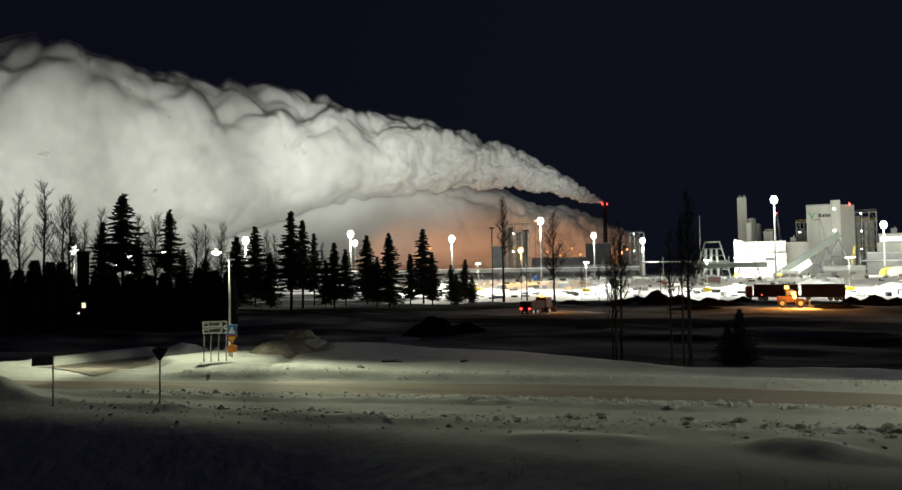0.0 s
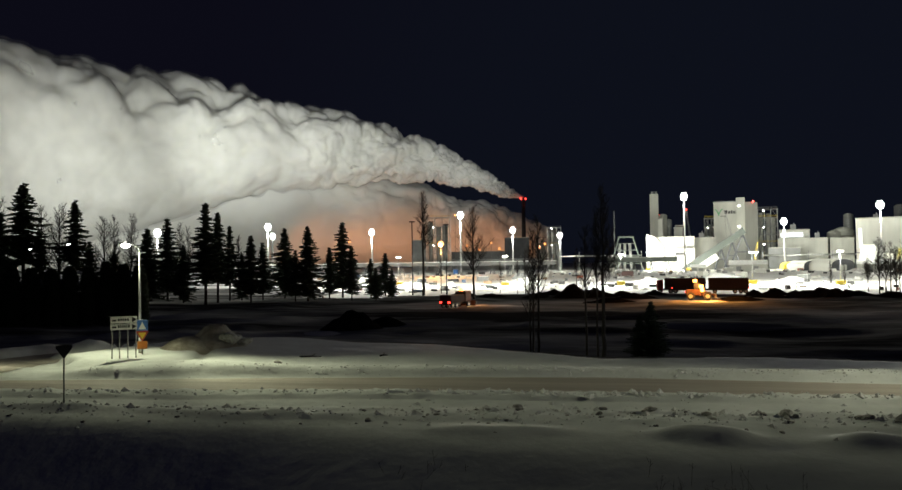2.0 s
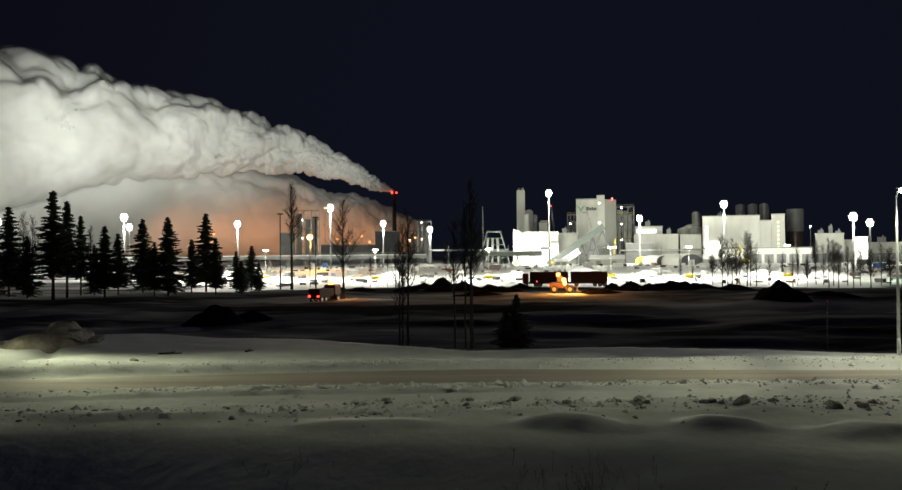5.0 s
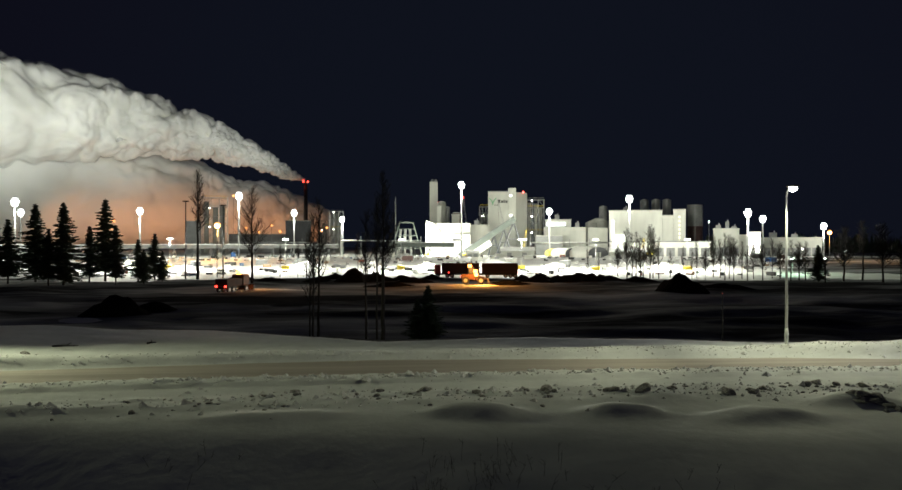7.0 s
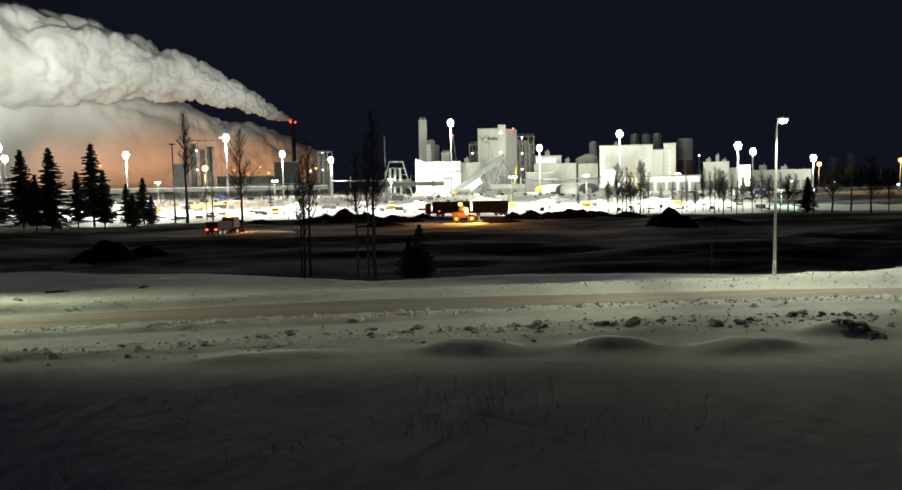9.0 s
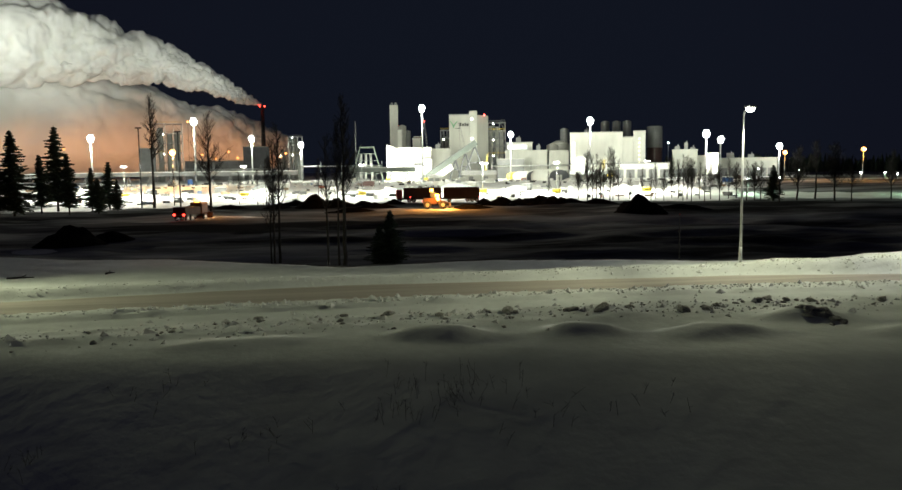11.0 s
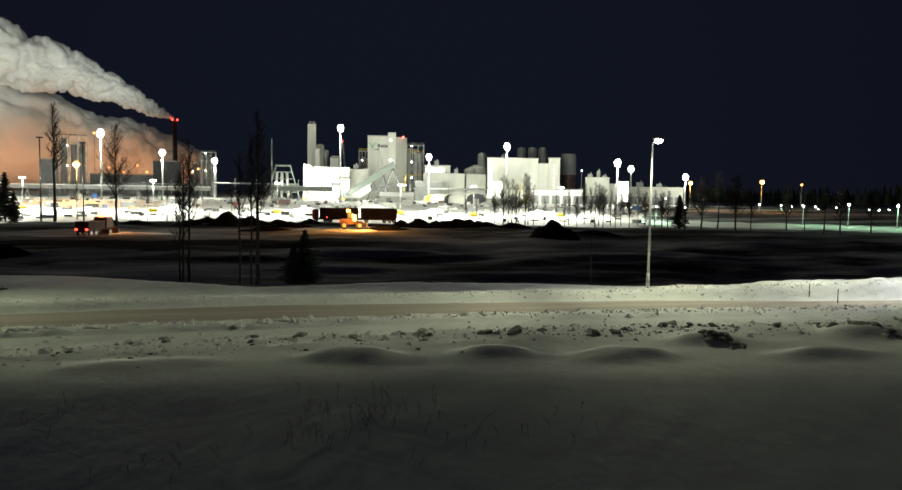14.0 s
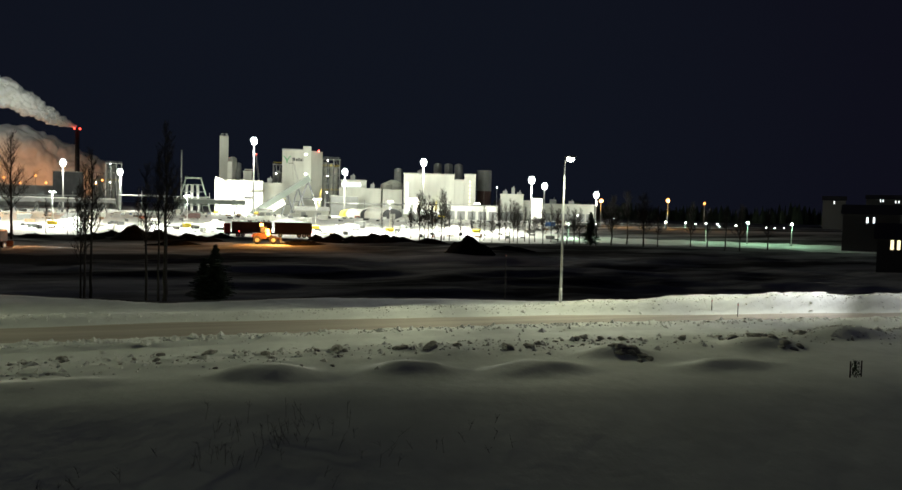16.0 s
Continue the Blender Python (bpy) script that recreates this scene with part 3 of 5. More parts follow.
def frame_tower(b0, b1, e, d, label, levels=7, mat=M_MID, lamps=True):
    """An open steel tower: columns, floors, braces and pipes."""
    ob = site("steel_tower", (b0 + b1) / 2, d, label, "steel tower")
    w, h = span(b0, b1, d), hi(e, d)
    for x in (-w, -w / 3, w / 3, w):
        for y in (0, 9):
            part("column", box(B(), x - 0.25, x + 0.25, y - 0.25, y + 0.25, -0.4, h), mat, ob)
    for k in range(1, levels + 1):
        z = h * k / levels
        part("platform", box(B(), -w - 0.4, w + 0.4, -0.4, 9.4, z - 0.3, z - 0.02), mat, ob)
        bm = B()
        for zz in (0.5, 1.0):
            rod(bm, (-w, -0.4, z + zz), (w, -0.4, z + zz), 0.07, n=5)
        part("railing", bm, M_YELLOW if k % 3 == 0 else mat, ob)
        if k % 2 and lamps:
            part("work_lamp", box(B(), -w * 0.5, -w * 0.5 + 0.7, -0.7, -0.45, z - 1.2, z - 0.6, 0.1), G_STREET, ob)
    for k in range(levels):
        for sx in (-w, w):
            part("brace", rod(B(), (sx, 0, h * k / levels), (sx / 3, 0, h * (k + 1) / levels), 0.12, n=5), mat, ob)
    for x in (-w * 0.7, 0.1, w * 0.6):
        part("vessel", rod(B(), (x, 4.5, 0), (x, 4.5, h * random.uniform(0.75, 0.98)), w * 0.22, n=16), M_GREY, ob)
    return ob


frame_tower(27.95, 29.2, 3.5, 452, "open steel process tower beside the boiler house")
frame_tower(24.4, 25.1, 3.0, 455, "dark steel tower with pipes and platforms", 6)
frame_tower(4.2, 5.9, 3.5, 520, "scaffolded steel tower lit orange by lamps", 6, M_STEEL)
frame_tower(13.2, 14.2, 2.6, 540, "distant steel tower with lamps", 5, M_STEEL)
frame_tower(12.4, 13.1, 1.9, 560, "distant low steel pipe tower", 4)

# stack tower and its silos
D = 450
ob = site("stack_tower", 20.95, D, "pale concrete stack tower with two flues", "chimney")
w, h = span(20.65, 21.26, D), hi(4.85, D)
part("shaft", box(B(), -w, w, 0, 5, -0.4, h, 0.15), M_GREY, ob)
for x in (-0.9, 1.1):
    part("flue", rod(B(), (x, 2.5, h - 0.05), (x, 2.5, h + 1.5), 0.75, n=14), M_MID, ob)
part("red_beacon", box(B(), w + 0.05, w + 0.8, 0.5, 1.2, h * 0.70, h * 0.70 + 0.8, 0.1), G_RED, ob)


def silo(b, d, e, r, mat, label, cone=True, z=None, cap=None):
    ob = site("silo", b, d, label, "silo", z=z)
    h = hi(e, d)
    part("shell", rod(B(), (0, r, -0.4), (0, r, h - (r * 0.35 if cone else 0)), r, n=28), mat, ob)
    if cone:
        part("roof", rod(B(), (0, r, h - r * 0.35 + 0.004), (0, r, h), r * 1.02, r * 0.35, n=28), cap or mat, ob)
    for k in range(1, 5):
        part("hoop", rod(B(), (0, r, h * k / 5), (0, r, h * k / 5 + 0.25), r + 0.06, n=28), mat, ob)
    rod_bm = B()
    for x in (-0.25, 0.25):
        rod(rod_bm, (x, -0.25, 0), (x, -0.25, h), 0.05, n=4)
    part("ladder", rod_bm, M_STEEL, ob)
    return ob


silo(21.55, 446, 3.4, 2.3, M_GREY, "pale steel silo with a ladder")
silo(21.95, 448, 3.0, 1.7, M_MID, "slim dark grey steel silo")
block("elevator_house", 21.2, 21.5, 3.0, 440, M_WHITE, "narrow white elevator house", 5)
block("filter_house", 22.3, 22.9, 2.35, 440, M_GREY, "small pale filter house on the roof", 8)
block("chip_hall", 20.34, 23.68, 1.66, 400, M_WHITE, "low white hall with a dark louvre", 26, lit=0)
ob, w, h = block("annex", 22.38, 23.70, 0.80, 392, M_WHITE, "white flat-roofed annex beside the hall", 7.5)
part("louvre", box(B(), -w, w * 0.4, -0.3, -0.13, h * 0.72, h * 0.86), M_BLACK, ob)
block("link_building", 23.7, 25.1, 1.55, 420, M_GREY, "grey link building between the halls", 16)
block("turbine_hall", 29.2, 32.3, 1.35, 430, M_GREY, "grey flat-roofed turbine hall", 30)
ob, w, h = block("upper_gallery", 29.3, 31.2, 1.95, 445, M_WHITE, "long lit gallery on the roof", 10)
part("window_band", box(B(), -w * 0.9, w * 0.55, -0.3, -0.13, h - 3.4, h - 1.4), G_COOLWIN, ob, "glowing window band")
block("dark_annex", 28.6, 30.6, 0.75, 418, M_MID, "dark grey low annex", 8)

# process hall with its notched roofline
D = 420
ob, w, h = block("process_hall", 33.97, 37.75, 2.58, D, M_WHITE, "long white process hall with a notched roofline", 30)
part("stair_window", box(B(), -w + 1.4, -w + 2.5, -0.35, -0.13, h * 0.42, h * 0.8, 0.05), G_COOLWIN, ob, "bright lit stair window")
block("process_hall_link", 37.76, 38.5, 2.2, D + 0.5, M_WHITE, "lower white link of the process hall", 29)
ob, w, h = block("stair_tower", 38.51, 39.36, 2.62, D - 1, M_WHITE, "white stair tower with a strip of lit windows", 12)
for k in range(7):
    part("lit_window", box(B(), -0.35, 0.35, -0.3, -0.13, h * (0.28 + 0.09 * k), h * (0.28 + 0.09 * k) + 1.1, 0.04), G_WINDOW, ob)
ob = silo(40.0, 440, 2.95, span(39.48, 40.54, 440), M_RUST, "large silo, dark red below and grey above", False)
h = hi(2.95, 440)
part("upper_shell", rod(B(), (0, span(39.48, 40.54, 440), h * 0.58), (0, span(39.48, 40.54, 440), h + 0.3), span(39.48, 40.54, 440) + 0.12, n=28), M_MID, ob, "grey upper shell")
silo(33.2, 446, 2.1, 5.4, M_GREY, "stout grey storage silo", True)
silo(33.55, 450, 3.0, 2.4, M_MID, "dark slim silo with a lamp on top", True)
silo(32.7, 444, 1.9, 3.6, M_GREY, "grey storage silo beside the hall", True)
for b in (36.5, 37.3, 38.05):
    silo(b, 470, 3.45, 2.6, M_MID, "dim grey storage tower behind the hall", True)
ob, w, h = block("low_workshop", 34.0, 41.08, 0.30, 385, M_WHITE, "long low pale workshop with roller doors", 20, doors=9, rimmat=M_MID)
block("site_office", 34.2, 35.2, 0.75, 378, M_WHITE, "bright white site office", 6, lit=0)
block("stacked_units", 41.24, 42.96, 1.20, 400, M_GREY, "stepped pale buildings with vents", 18, doors=3)
block("stacked_units_low", 42.97, 43.55, 0.75, 402, M_GREY, "low pale side building", 12)
block("bright_shed", 43.6, 44.35, 0.92, 372, M_WHITE, "bright white tall shed", 8)
block("long_barn", 44.4, 48.2, 0.55, 420, M_GREY, "long dim barn behind the birches", 18, doors=6)
block("blue_house", 10.0, 11.85, 1.85, 540, M_DARK, "dark bluish plant building", 20)
block("grey_house", 3.06, 4.12, 1.75, 500, M_MID, "dark grey plant building by the scaffold", 20)
block("far_plant", 6.0, 10.0, 0.85, 560, M_MID, "low distant plant building", 20, doors=6, lit=3)

# smaller plant on and behind the halls
block("red_plant_room", 22.42, 22.98, 2.48, 452, M_RUST, "dark red plant room behind the hall", 6)
ob = site("gabled_feed_house", 20.95, 398, "bright white gabled feed house against the hall", "building")
w, h = span(20.34, 21.5, 398), hi(1.95, 398)
part("wall", poly(B(), [(-w, -0.3), (w, -0.3), (w, h * 0.62), (-w * 0.1, h * 0.93), (-w, h)], 1.9, pose(0, -0.2, 0)), M_WHITE, ob)
for x in (-0.5, 0.3):
    part("door", box(B(), x * w - 0.9, x * w + 0.9, -0.3, -0.204, -0.2, 3.2), M_MID, ob)
block("grey_store", 32.43, 33.86, 1.30, 424, M_GREY, "pale flat-roofed store beside the process hall", 12, doors=2)
block("roof_plant", 33.35, 33.82, 2.75, 452, M_MID, "dark roof plant room with pipes", 5)
for b0, b1, e, d in ((41.4, 41.75, 1.5, 404), (42.05, 42.3, 1.75, 405), (42.45, 42.8, 1.42, 404), (44.9, 45.4, 0.95, 422), (46.3, 46.7, 0.85, 422), (30.0, 30.35, 2.35, 447), (31.5, 31.8, 1.75, 436), (35.0, 35.3, 2.85, 430), (24.0, 24.35, 1.95, 424)):
    ob, w, h = block("roof_vent_house", b0, b1, e, d, M_MID, "small grey vent house rising above a mill roof", 3, rim=False)
    part("vent_pipe", rod(B(), (w * 0.3, 1.5, h - 0.1), (w * 0.3, 1.5, h + 1.0), 0.22, n=10), M_STEEL, ob)


def pipe_rack(b0, b1, e, d, label):
    """Parallel pipes on portal frames."""
    ob = site("pipe_rack", (b0 + b1) / 2, d, label, "pipe rack")
    w, h = span(b0, b1, d), hi(e, d)
    n = max(3, int(w / 5))
    for i in range(n + 1):
        x = -w + 2 * w * i / n
        bm = B()
        for y in (0, 3):
            box(bm, x - 0.15, x + 0.15, y - 0.15, y + 0.15, -0.4, h)
        box(bm, x - 0.15, x + 0.15, -0.3, 3.3, h * 0.72, h * 0.72 + 0.3)
        part("portal_frame", bm, M_MID, ob)
    for y, z, r in ((0.3, 0.3, 0.22), (1.0, 0.4, 0.35), (1.9, 0.3, 0.22), (2.6, 0.45, 0.4)):
        part("pipe", rod(B(), (-w, y, h * 0.72 + z), (w, y, h * 0.72 + z), r, n=8), M_STEEL, ob)
    return ob


pipe_rack(14.0, 20.0, 0.75, 420, "steel pipe rack linking the plant to the halls")
pipe_rack(28.2, 34.0, 0.55, 400, "steel pipe rack before the turbine hall")
pipe_rack(6.0, 12.5, 0.55, 470, "steel pipe rack beside the distant plant")

# tall chimney from which the plume rises
D = 800
ob = site("chimney", 11.45, D, "tall slender dark chimney with red beacons", "chimney", z=0.2)
h = up(4.75, D)
part("shaft", rod(B(), (0, 0, -0.3), (0, 0, h), 2.6, 1.7, n=24), M_BLACK, ob)
for z in (h - 1.5, h * 0.62):
    part("platform", rod(B(), (0, 0, z), (0, 0, z + 0.4), 2.7, n=24), M_MID, ob)
for x in (-2.4, 2.4):
    part("red_beacon", box(B(), x - 0.7, x + 0.7, -2.6, -1.2, h - 1.0, h + 0.5, 0.15), G_RED, ob)
ob = site("lattice_pole", 18.09, 430, "thin grey steel aerial pole", "pole")
part("pole", rod(B(), (0, 0, -0.3), (0, 0, hi(3.68, 430)), 0.45, 0.25, n=8), M_MID, ob)

# inclined conveyor on trestles
D = 392
ob = site("inclined_conveyor", 25.0, D, "long enclosed conveyor rising on splayed steel trestles", "conveyor")
x0, z0 = D * math.tan(radians(22.9 - 25)), hi(-0.75, D)
x1, z1 = D * math.tan(radians(27.05 - 25)), hi(2.05, D)
ang = math.atan2(z1 - z0, x1 - x0)
L = math.hypot(x1 - x0, z1 - z0)
m = Matrix.Translation((x0, 0, z0)) @ Matrix.Rotation(-ang, 4, "Y")
part("gallery", box(B(), 0, L, -1.5, 1.5, -1.5, 1.3, 0.1, m), M_CONV, ob)
part("gallery_roof", box(B(), -0.2, L + 0.2, -1.7, 1.7, 1.304, 1.55, 0.0, m), M_DARK, ob)
part("lower_gallery", box(B(), 0.2, L * 0.5, -1.3, 1.3, -4.6, -1.504, 0.1, m), M_WHITE, ob, "pale lower gallery")
for k in range(1, 14):
    part("cladding_rib", box(B(), L * k / 14 - 0.1, L * k / 14 + 0.1, -1.62, -1.503, -1.3, 1.3, 0, m), M_CONV, ob)
for f, sp in ((0.62, 3.0), (0.80, 4.0), (0.97, 6.5)):
    xt, zt = x0 + (x1 - x0) * f, z0 + (z1 - z0) * f - 1.2
    for sx in (-1, 1):
        part("trestle_leg", rod(B(), (xt, 0, zt), (xt + sx * sp, sx * 0.5, -0.3), 0.42, n=6), M_DARK, ob)
    part("trestle_tie", rod(B(), (xt - sp * 0.5, -0.25, zt * 0.5), (xt + sp * 0.5, 0.25, zt * 0.5), 0.25, n=6), M_DARK, ob)

# horizontal belt bridge and its transfer tower
def bridge(b0, b1, e0, e1, d, label, legs, mat=M_MID, roof=M_SNOW):
    bc = (b0 + b1) / 2
    ob = site("belt_bridge", bc, d, label, "bridge")
    w = span(b0, b1, d)
    za, zb = hi(e0, d), hi(e1, d)
    part("gallery", box(B(), -w, w, 0, 3, za, zb - 0.2), mat, ob)
    part("snowy_roof", box(B(), -w - 0.2, w + 0.2, -0.3, 3.3, zb - 0.196, zb + 0.15, 0.05), roof, ob)
    for i in range(int(w / 2)):
        x = -w + 4 * i
        part("cladding_rib", box(B(), x, x + 0.15, -0.12, -0.003, za, zb - 0.3), mat, ob)
    for i in range(legs):
        x = -w + 2 * w * (i + 0.5) / legs
        for dx in (-1, 1):
            part("leg", rod(B(), (x, 1.5, za), (x + dx * 1.2, 1.5, -0.4), 0.22, n=6), mat, ob)
    return ob


bridge(-1.1, 13.8, -0.18, 0.12, 340, "long pipe bridge with a snowy roof across the yard", 11)
bridge(-12, -1.2, -0.20, 0.08, 345, "pipe bridge with a snowy roof behind the spruces", 8)
bridge(17.6, 22.5, -0.08, 0.28, 370, "grey covered belt bridge", 4, M_CONV, M_MID)
# triangular transfer frame
ob = site("transfer_frame", 18.9, 405, "pale triangular steel transfer frame with pipes", "steel frame")
w, h = span(17.7, 20.2, 405), hi(1.75, 405)
for sx in (-1, 1):
    part("inclined_leg", box(B(), -0.35, 0.35, -0.35, 0.35, 0, math.hypot(w * 0.55, h), 0.05, pose(sx * w * 0.95, 0, 0, 0, -sx * math.degrees(math.atan2(w * 0.55, h)), 0)), M_CONV, ob)
for k in range(1, 5):
    z = h * k / 5
    part("platform", box(B(), -w * (1 - 0.11 * k), w * (1 - 0.11 * k), -1.5, 1.5, z, z + 0.35), M_CONV, ob)
part("top_frame", box(B(), -w * 0.45, w * 0.45, -1.5, 1.5, h - 0.3, h + 0.5, 0.1), M_CONV, ob)
for x in (-0.5, -0.1, 0.3):
    part("duct", rod(B(), (x * w, 0.5, 0), (x * w * 0.7, 0.5, h * 0.8), 0.7, n=10), M_STEEL, ob)


def crane(b, d, e, lean, mat, label):
    ob = site("mobile_crane", b, d, label, "crane")
    h = hi(e, d)
    part("carrier", box(B(), -5, 5, -1.4, 1.4, 1.0, 2.2, 0.1), mat, ob)
    part("cab", box(B(), -1.5, 1.5, -1.2, 1.2, 2.21, 4.2, 0.15), mat, ob)
    for x in (-4, -2.2, 2.2, 4):
        part("wheel", rod(B(), (x, -1.5, 0.6), (x, 1.5, 0.6), 0.65, n=14), M_BLACK, ob)
    top = Vector((lean, 0, h))
    foot = Vector((0.5, 0, 3.2))
    bm = B()
    for dx, dy in ((-0.45, -0.45), (0.45, -0.45), (-0.45, 0.45), (0.45, 0.45)):
        rod(bm, foot + Vector((dx, dy, 0)), top + Vector((dx * 0.5, dy * 0.5, 0)), 0.1, n=4)
    n = 18
    for k in range(n):
        p, q = foot.lerp(top, k / n), foot.lerp(top, (k + 1) / n)
        s = 1 if k % 2 else -1
        rod(bm, p + Vector((0.45 * s, -0.45, 0)), q + Vector((-0.45 * s, -0.45, 0)), 0.07, n=4)
    part("boom", bm, mat, ob)
    bm = rod(B(), top, top + Vector((0.6, 0, -h * 0.45)), 0.06, n=4)
    part("hoist_cable", bm, M_BLACK, ob)
    if mat == M_WHITE:
        part("top_lamp", box(B(), lean - 0.4, lean + 0.4, -0.4, 0.4, h, h + 0.7, 0.1), G_RED, ob)
    return ob


crane(23.55, 470, 3.6, -3.0, M_WHITE, "white mobile crane with a raised lattice boom")
crane(27.6, 400, 1.2, 2.0, M_YELLOW, "yellow mobile crane by the trestles")
crane(26.6, 412, 3.5, -6.0, M_MID, "grey mobile crane with its boom before the boiler house")
crane(36.3, 372, 0.6, 1.0, M_YELLOW, "yellow mobile crane in the yard behind birches")


def tent(b, d, w, dep, h, mat, label, turn=0):
    """A storage tent with a rounded gable and a door."""
    ob = site("storage_tent", b, d, label, "tent", turn)
    pts = [(-w, 0), (-w, h * 0.45)] + [(-w * math.cos(t), h * 0.45 + h * 0.55 * math.sin(t)) for t in [math.pi * k / 10 for k in range(1, 10)]] + [(w, h * 0.45), (w, 0)]
    part("gable", poly(B(), pts, 0.2), M_DARK if mat == M_WHITE else mat, ob)
    pts2 = [(x * 1.03, z * 1.03) for x, z in pts]
    part("cover", poly(B(), pts2, dep, pose(0, 0.204, 0)), mat, ob)
    part("door", box(B(), -w * 0.35, w * 0.25, -0.15, -0.004, 0, h * 0.5), M_GREY, ob)
    return ob


tent(31.3, 345, 3.4, 14, 4.0, M_WHITE, "white snowy storage tent with a dark gable", 28)
tent(33.2, 335, 5.0, 18, 4.6, M_WHITE, "large white storage tent with a dark gable", 35)
tent(30.2, 376, 4.4, 5, 3.6, M_YELLOW, "storage tent with a yellow cover", 20)


def shed(b, d, w, dep, h, label, turn=0):
    ob = site("site_shed", b, d, label, "shed", turn)
    part("wall", box(B(), -w, w, 0, dep, -0.3, h * 0.6), M_GREY, ob)
    pts = [(-0.5, h * 0.604), (dep / 2, h), (dep + 0.5, h * 0.604)]
    part("snowy_roof", poly(B(), pts, 2 * w + 0.6, Matrix.Translation((w + 0.3, 0, 0)) @ Matrix.Rotation(math.pi / 2, 4, "Z")), M_SNOW, ob)
    for x in (-0.5, 0.4):
        part("door", box(B(), x * w - 1, x * w + 1, -0.12, -0.004, 0, h * 0.45), M_MID, ob)
    return ob


shed(27.25, 340, span(26.0, 28.5, 340), 9, 4.6, "long low site shed with a snowy roof")
shed(33.9 + 1.4, 330, 7.5, 8, 4.2, "low bright site shed with a snowy roof")
shed(23.9, 352, 3.0, 6, 3.0, "small site shed with a snowy roof")

# ---------------------------------------------------------------- loose things in the yard
def cabin(b, d, mat, turn, stack=1, z=None):
    ob = site("site_container", b, d, "steel site container with a snowy top", "container", turn, "containers in the yard")
    for k in range(stack):
        part("body", box(B(), -3, 3, 0, 2.4, 2.6 * k - 0.1, 2.6 * k + 2.5, 0.06), mat, ob)
        bm = B()
        for i in range(12):
            box(bm, -2.8 + 0.5 * i, -2.65 + 0.5 * i, -0.06, -0.003, 2.6 * k + 0.2, 2.6 * k + 2.3)
        part("rib", bm, mat, ob)
    ob.scale = (0.62, 0.62, 0.62)
    part("snow_cap", box(B(), -3.05, 3.05, -0.05, 2.45, 2.6 * stack - 0.096, 2.6 * stack + 0.12, 0.05), M_SNOW, ob)
    return ob


def van(b, d, mat, turn):
    ob = site("parked_van", b, d, "parked van standing in the bright snowy yard", "van", turn, "vans in the yard")
    pts = [(-2.6, 0.4), (2.5, 0.4), (2.6, 1.1), (1.7, 1.35), (1.1, 2.1), (-2.5, 2.2)]
    part("body", poly(B(), pts, 1.9), mat, ob)
    part("windscreen", poly(B(), [(1.15, 1.4), (1.6, 1.4), (1.08, 2.0), (0.4, 2.0), (0.4, 1.4)], 0.05, pose(0, -0.055, 0)), M_BLACK, ob)
    for x in (-1.7, 1.6):
        for y in (0.05, 1.85):
            part("wheel", rod(B(), (x, y - 0.12, 0.36), (x, y + 0.12, 0.36), 0.36, n=14), M_BLACK, ob)
    return ob


rnd = random.Random(11)
MATS = [M_MID, M_GREY, M_MID, M_DARK, M_GREY, M_GREY, M_RUST, M_MID, M_WHITE, M_BLUE, M_GREY, M_MID]
for i in range(24):
    b = rnd.uniform(-4, 46)
    d = rnd.uniform(255, 350)
    if i % 2:
        cabin(b, d, MATS[i // 2 % 12], rnd.choice((0, 90, 20, -35, 60)), 1)
    else:
        van(b, d, MATS[i // 2 % 12], rnd.uniform(0, 180))


def debris():
    """Pallets, pipe bundles and crates strewn over the yard."""
    r = random.Random(77)
    vs, fs = [], []
    for i in range(420):
        b, d = r.uniform(-5, 46), r.uniform(205, 352)
        p = at(b, d)
        z = ground_z(p.x, p.y)
        sx, sy, sz = r.uniform(0.15, 1.5), r.uniform(0.12, 0.6), r.uniform(0.1, 1.1)
        c, sn = math.cos(i), math.sin(i)
        k = len(vs)
        for x in (-sx, sx):
            for y in (-sy, sy):
                for zz in (-0.1, sz):
                    vs.append((p.x + x * c - y * sn, p.y + x * sn + y * c, z + zz))
        fs += [tuple(k + q for q in f) for f in ((0, 1, 3, 2), (4, 6, 7, 5), (0, 4, 5, 1), (2, 3, 7, 6), (0, 2, 6, 4), (1, 5, 7, 3))]
    m = bpy.data.materials.new("mixed_site_material")
    m.use_nodes = True
    n, l = m.node_tree.nodes, m.node_tree.links
    g, rp = n.new("ShaderNodeNewGeometry"), n.new("ShaderNodeValToRGB")
    rp.color_ramp.interpolation = "CONSTANT"
    for q, c in ((0.0, (0.05, 0.05, 0.05)), (0.42, (0.45, 0.45, 0.42)), (0.55, (0.22, 0.15, 0.09)), (0.66, (0.30, 0.31, 0.31)), (0.8, (0.75, 0.75, 0.72)), (0.95, (0.10, 0.14, 0.22)), (0.98, (0.30, 0.10, 0.06))):
        e = rp.color_ramp.elements[0] if q == 0 else rp.color_ramp.elements.new(q)
        e.color = (*c, 1)
    l.new(g.outputs["Random Per Island"], rp.inputs[0])
    l.new(rp.outputs[0], n["Principled BSDF"].inputs["Base Color"])
    n["Principled BSDF"].inputs["Roughness"].default_value = 0.8
    tagged(mesh_part("site_debris", vs, fs, m), "scattered pallets, pipes and crates in the snowy yard", "debris", kind="stuff")


debris()


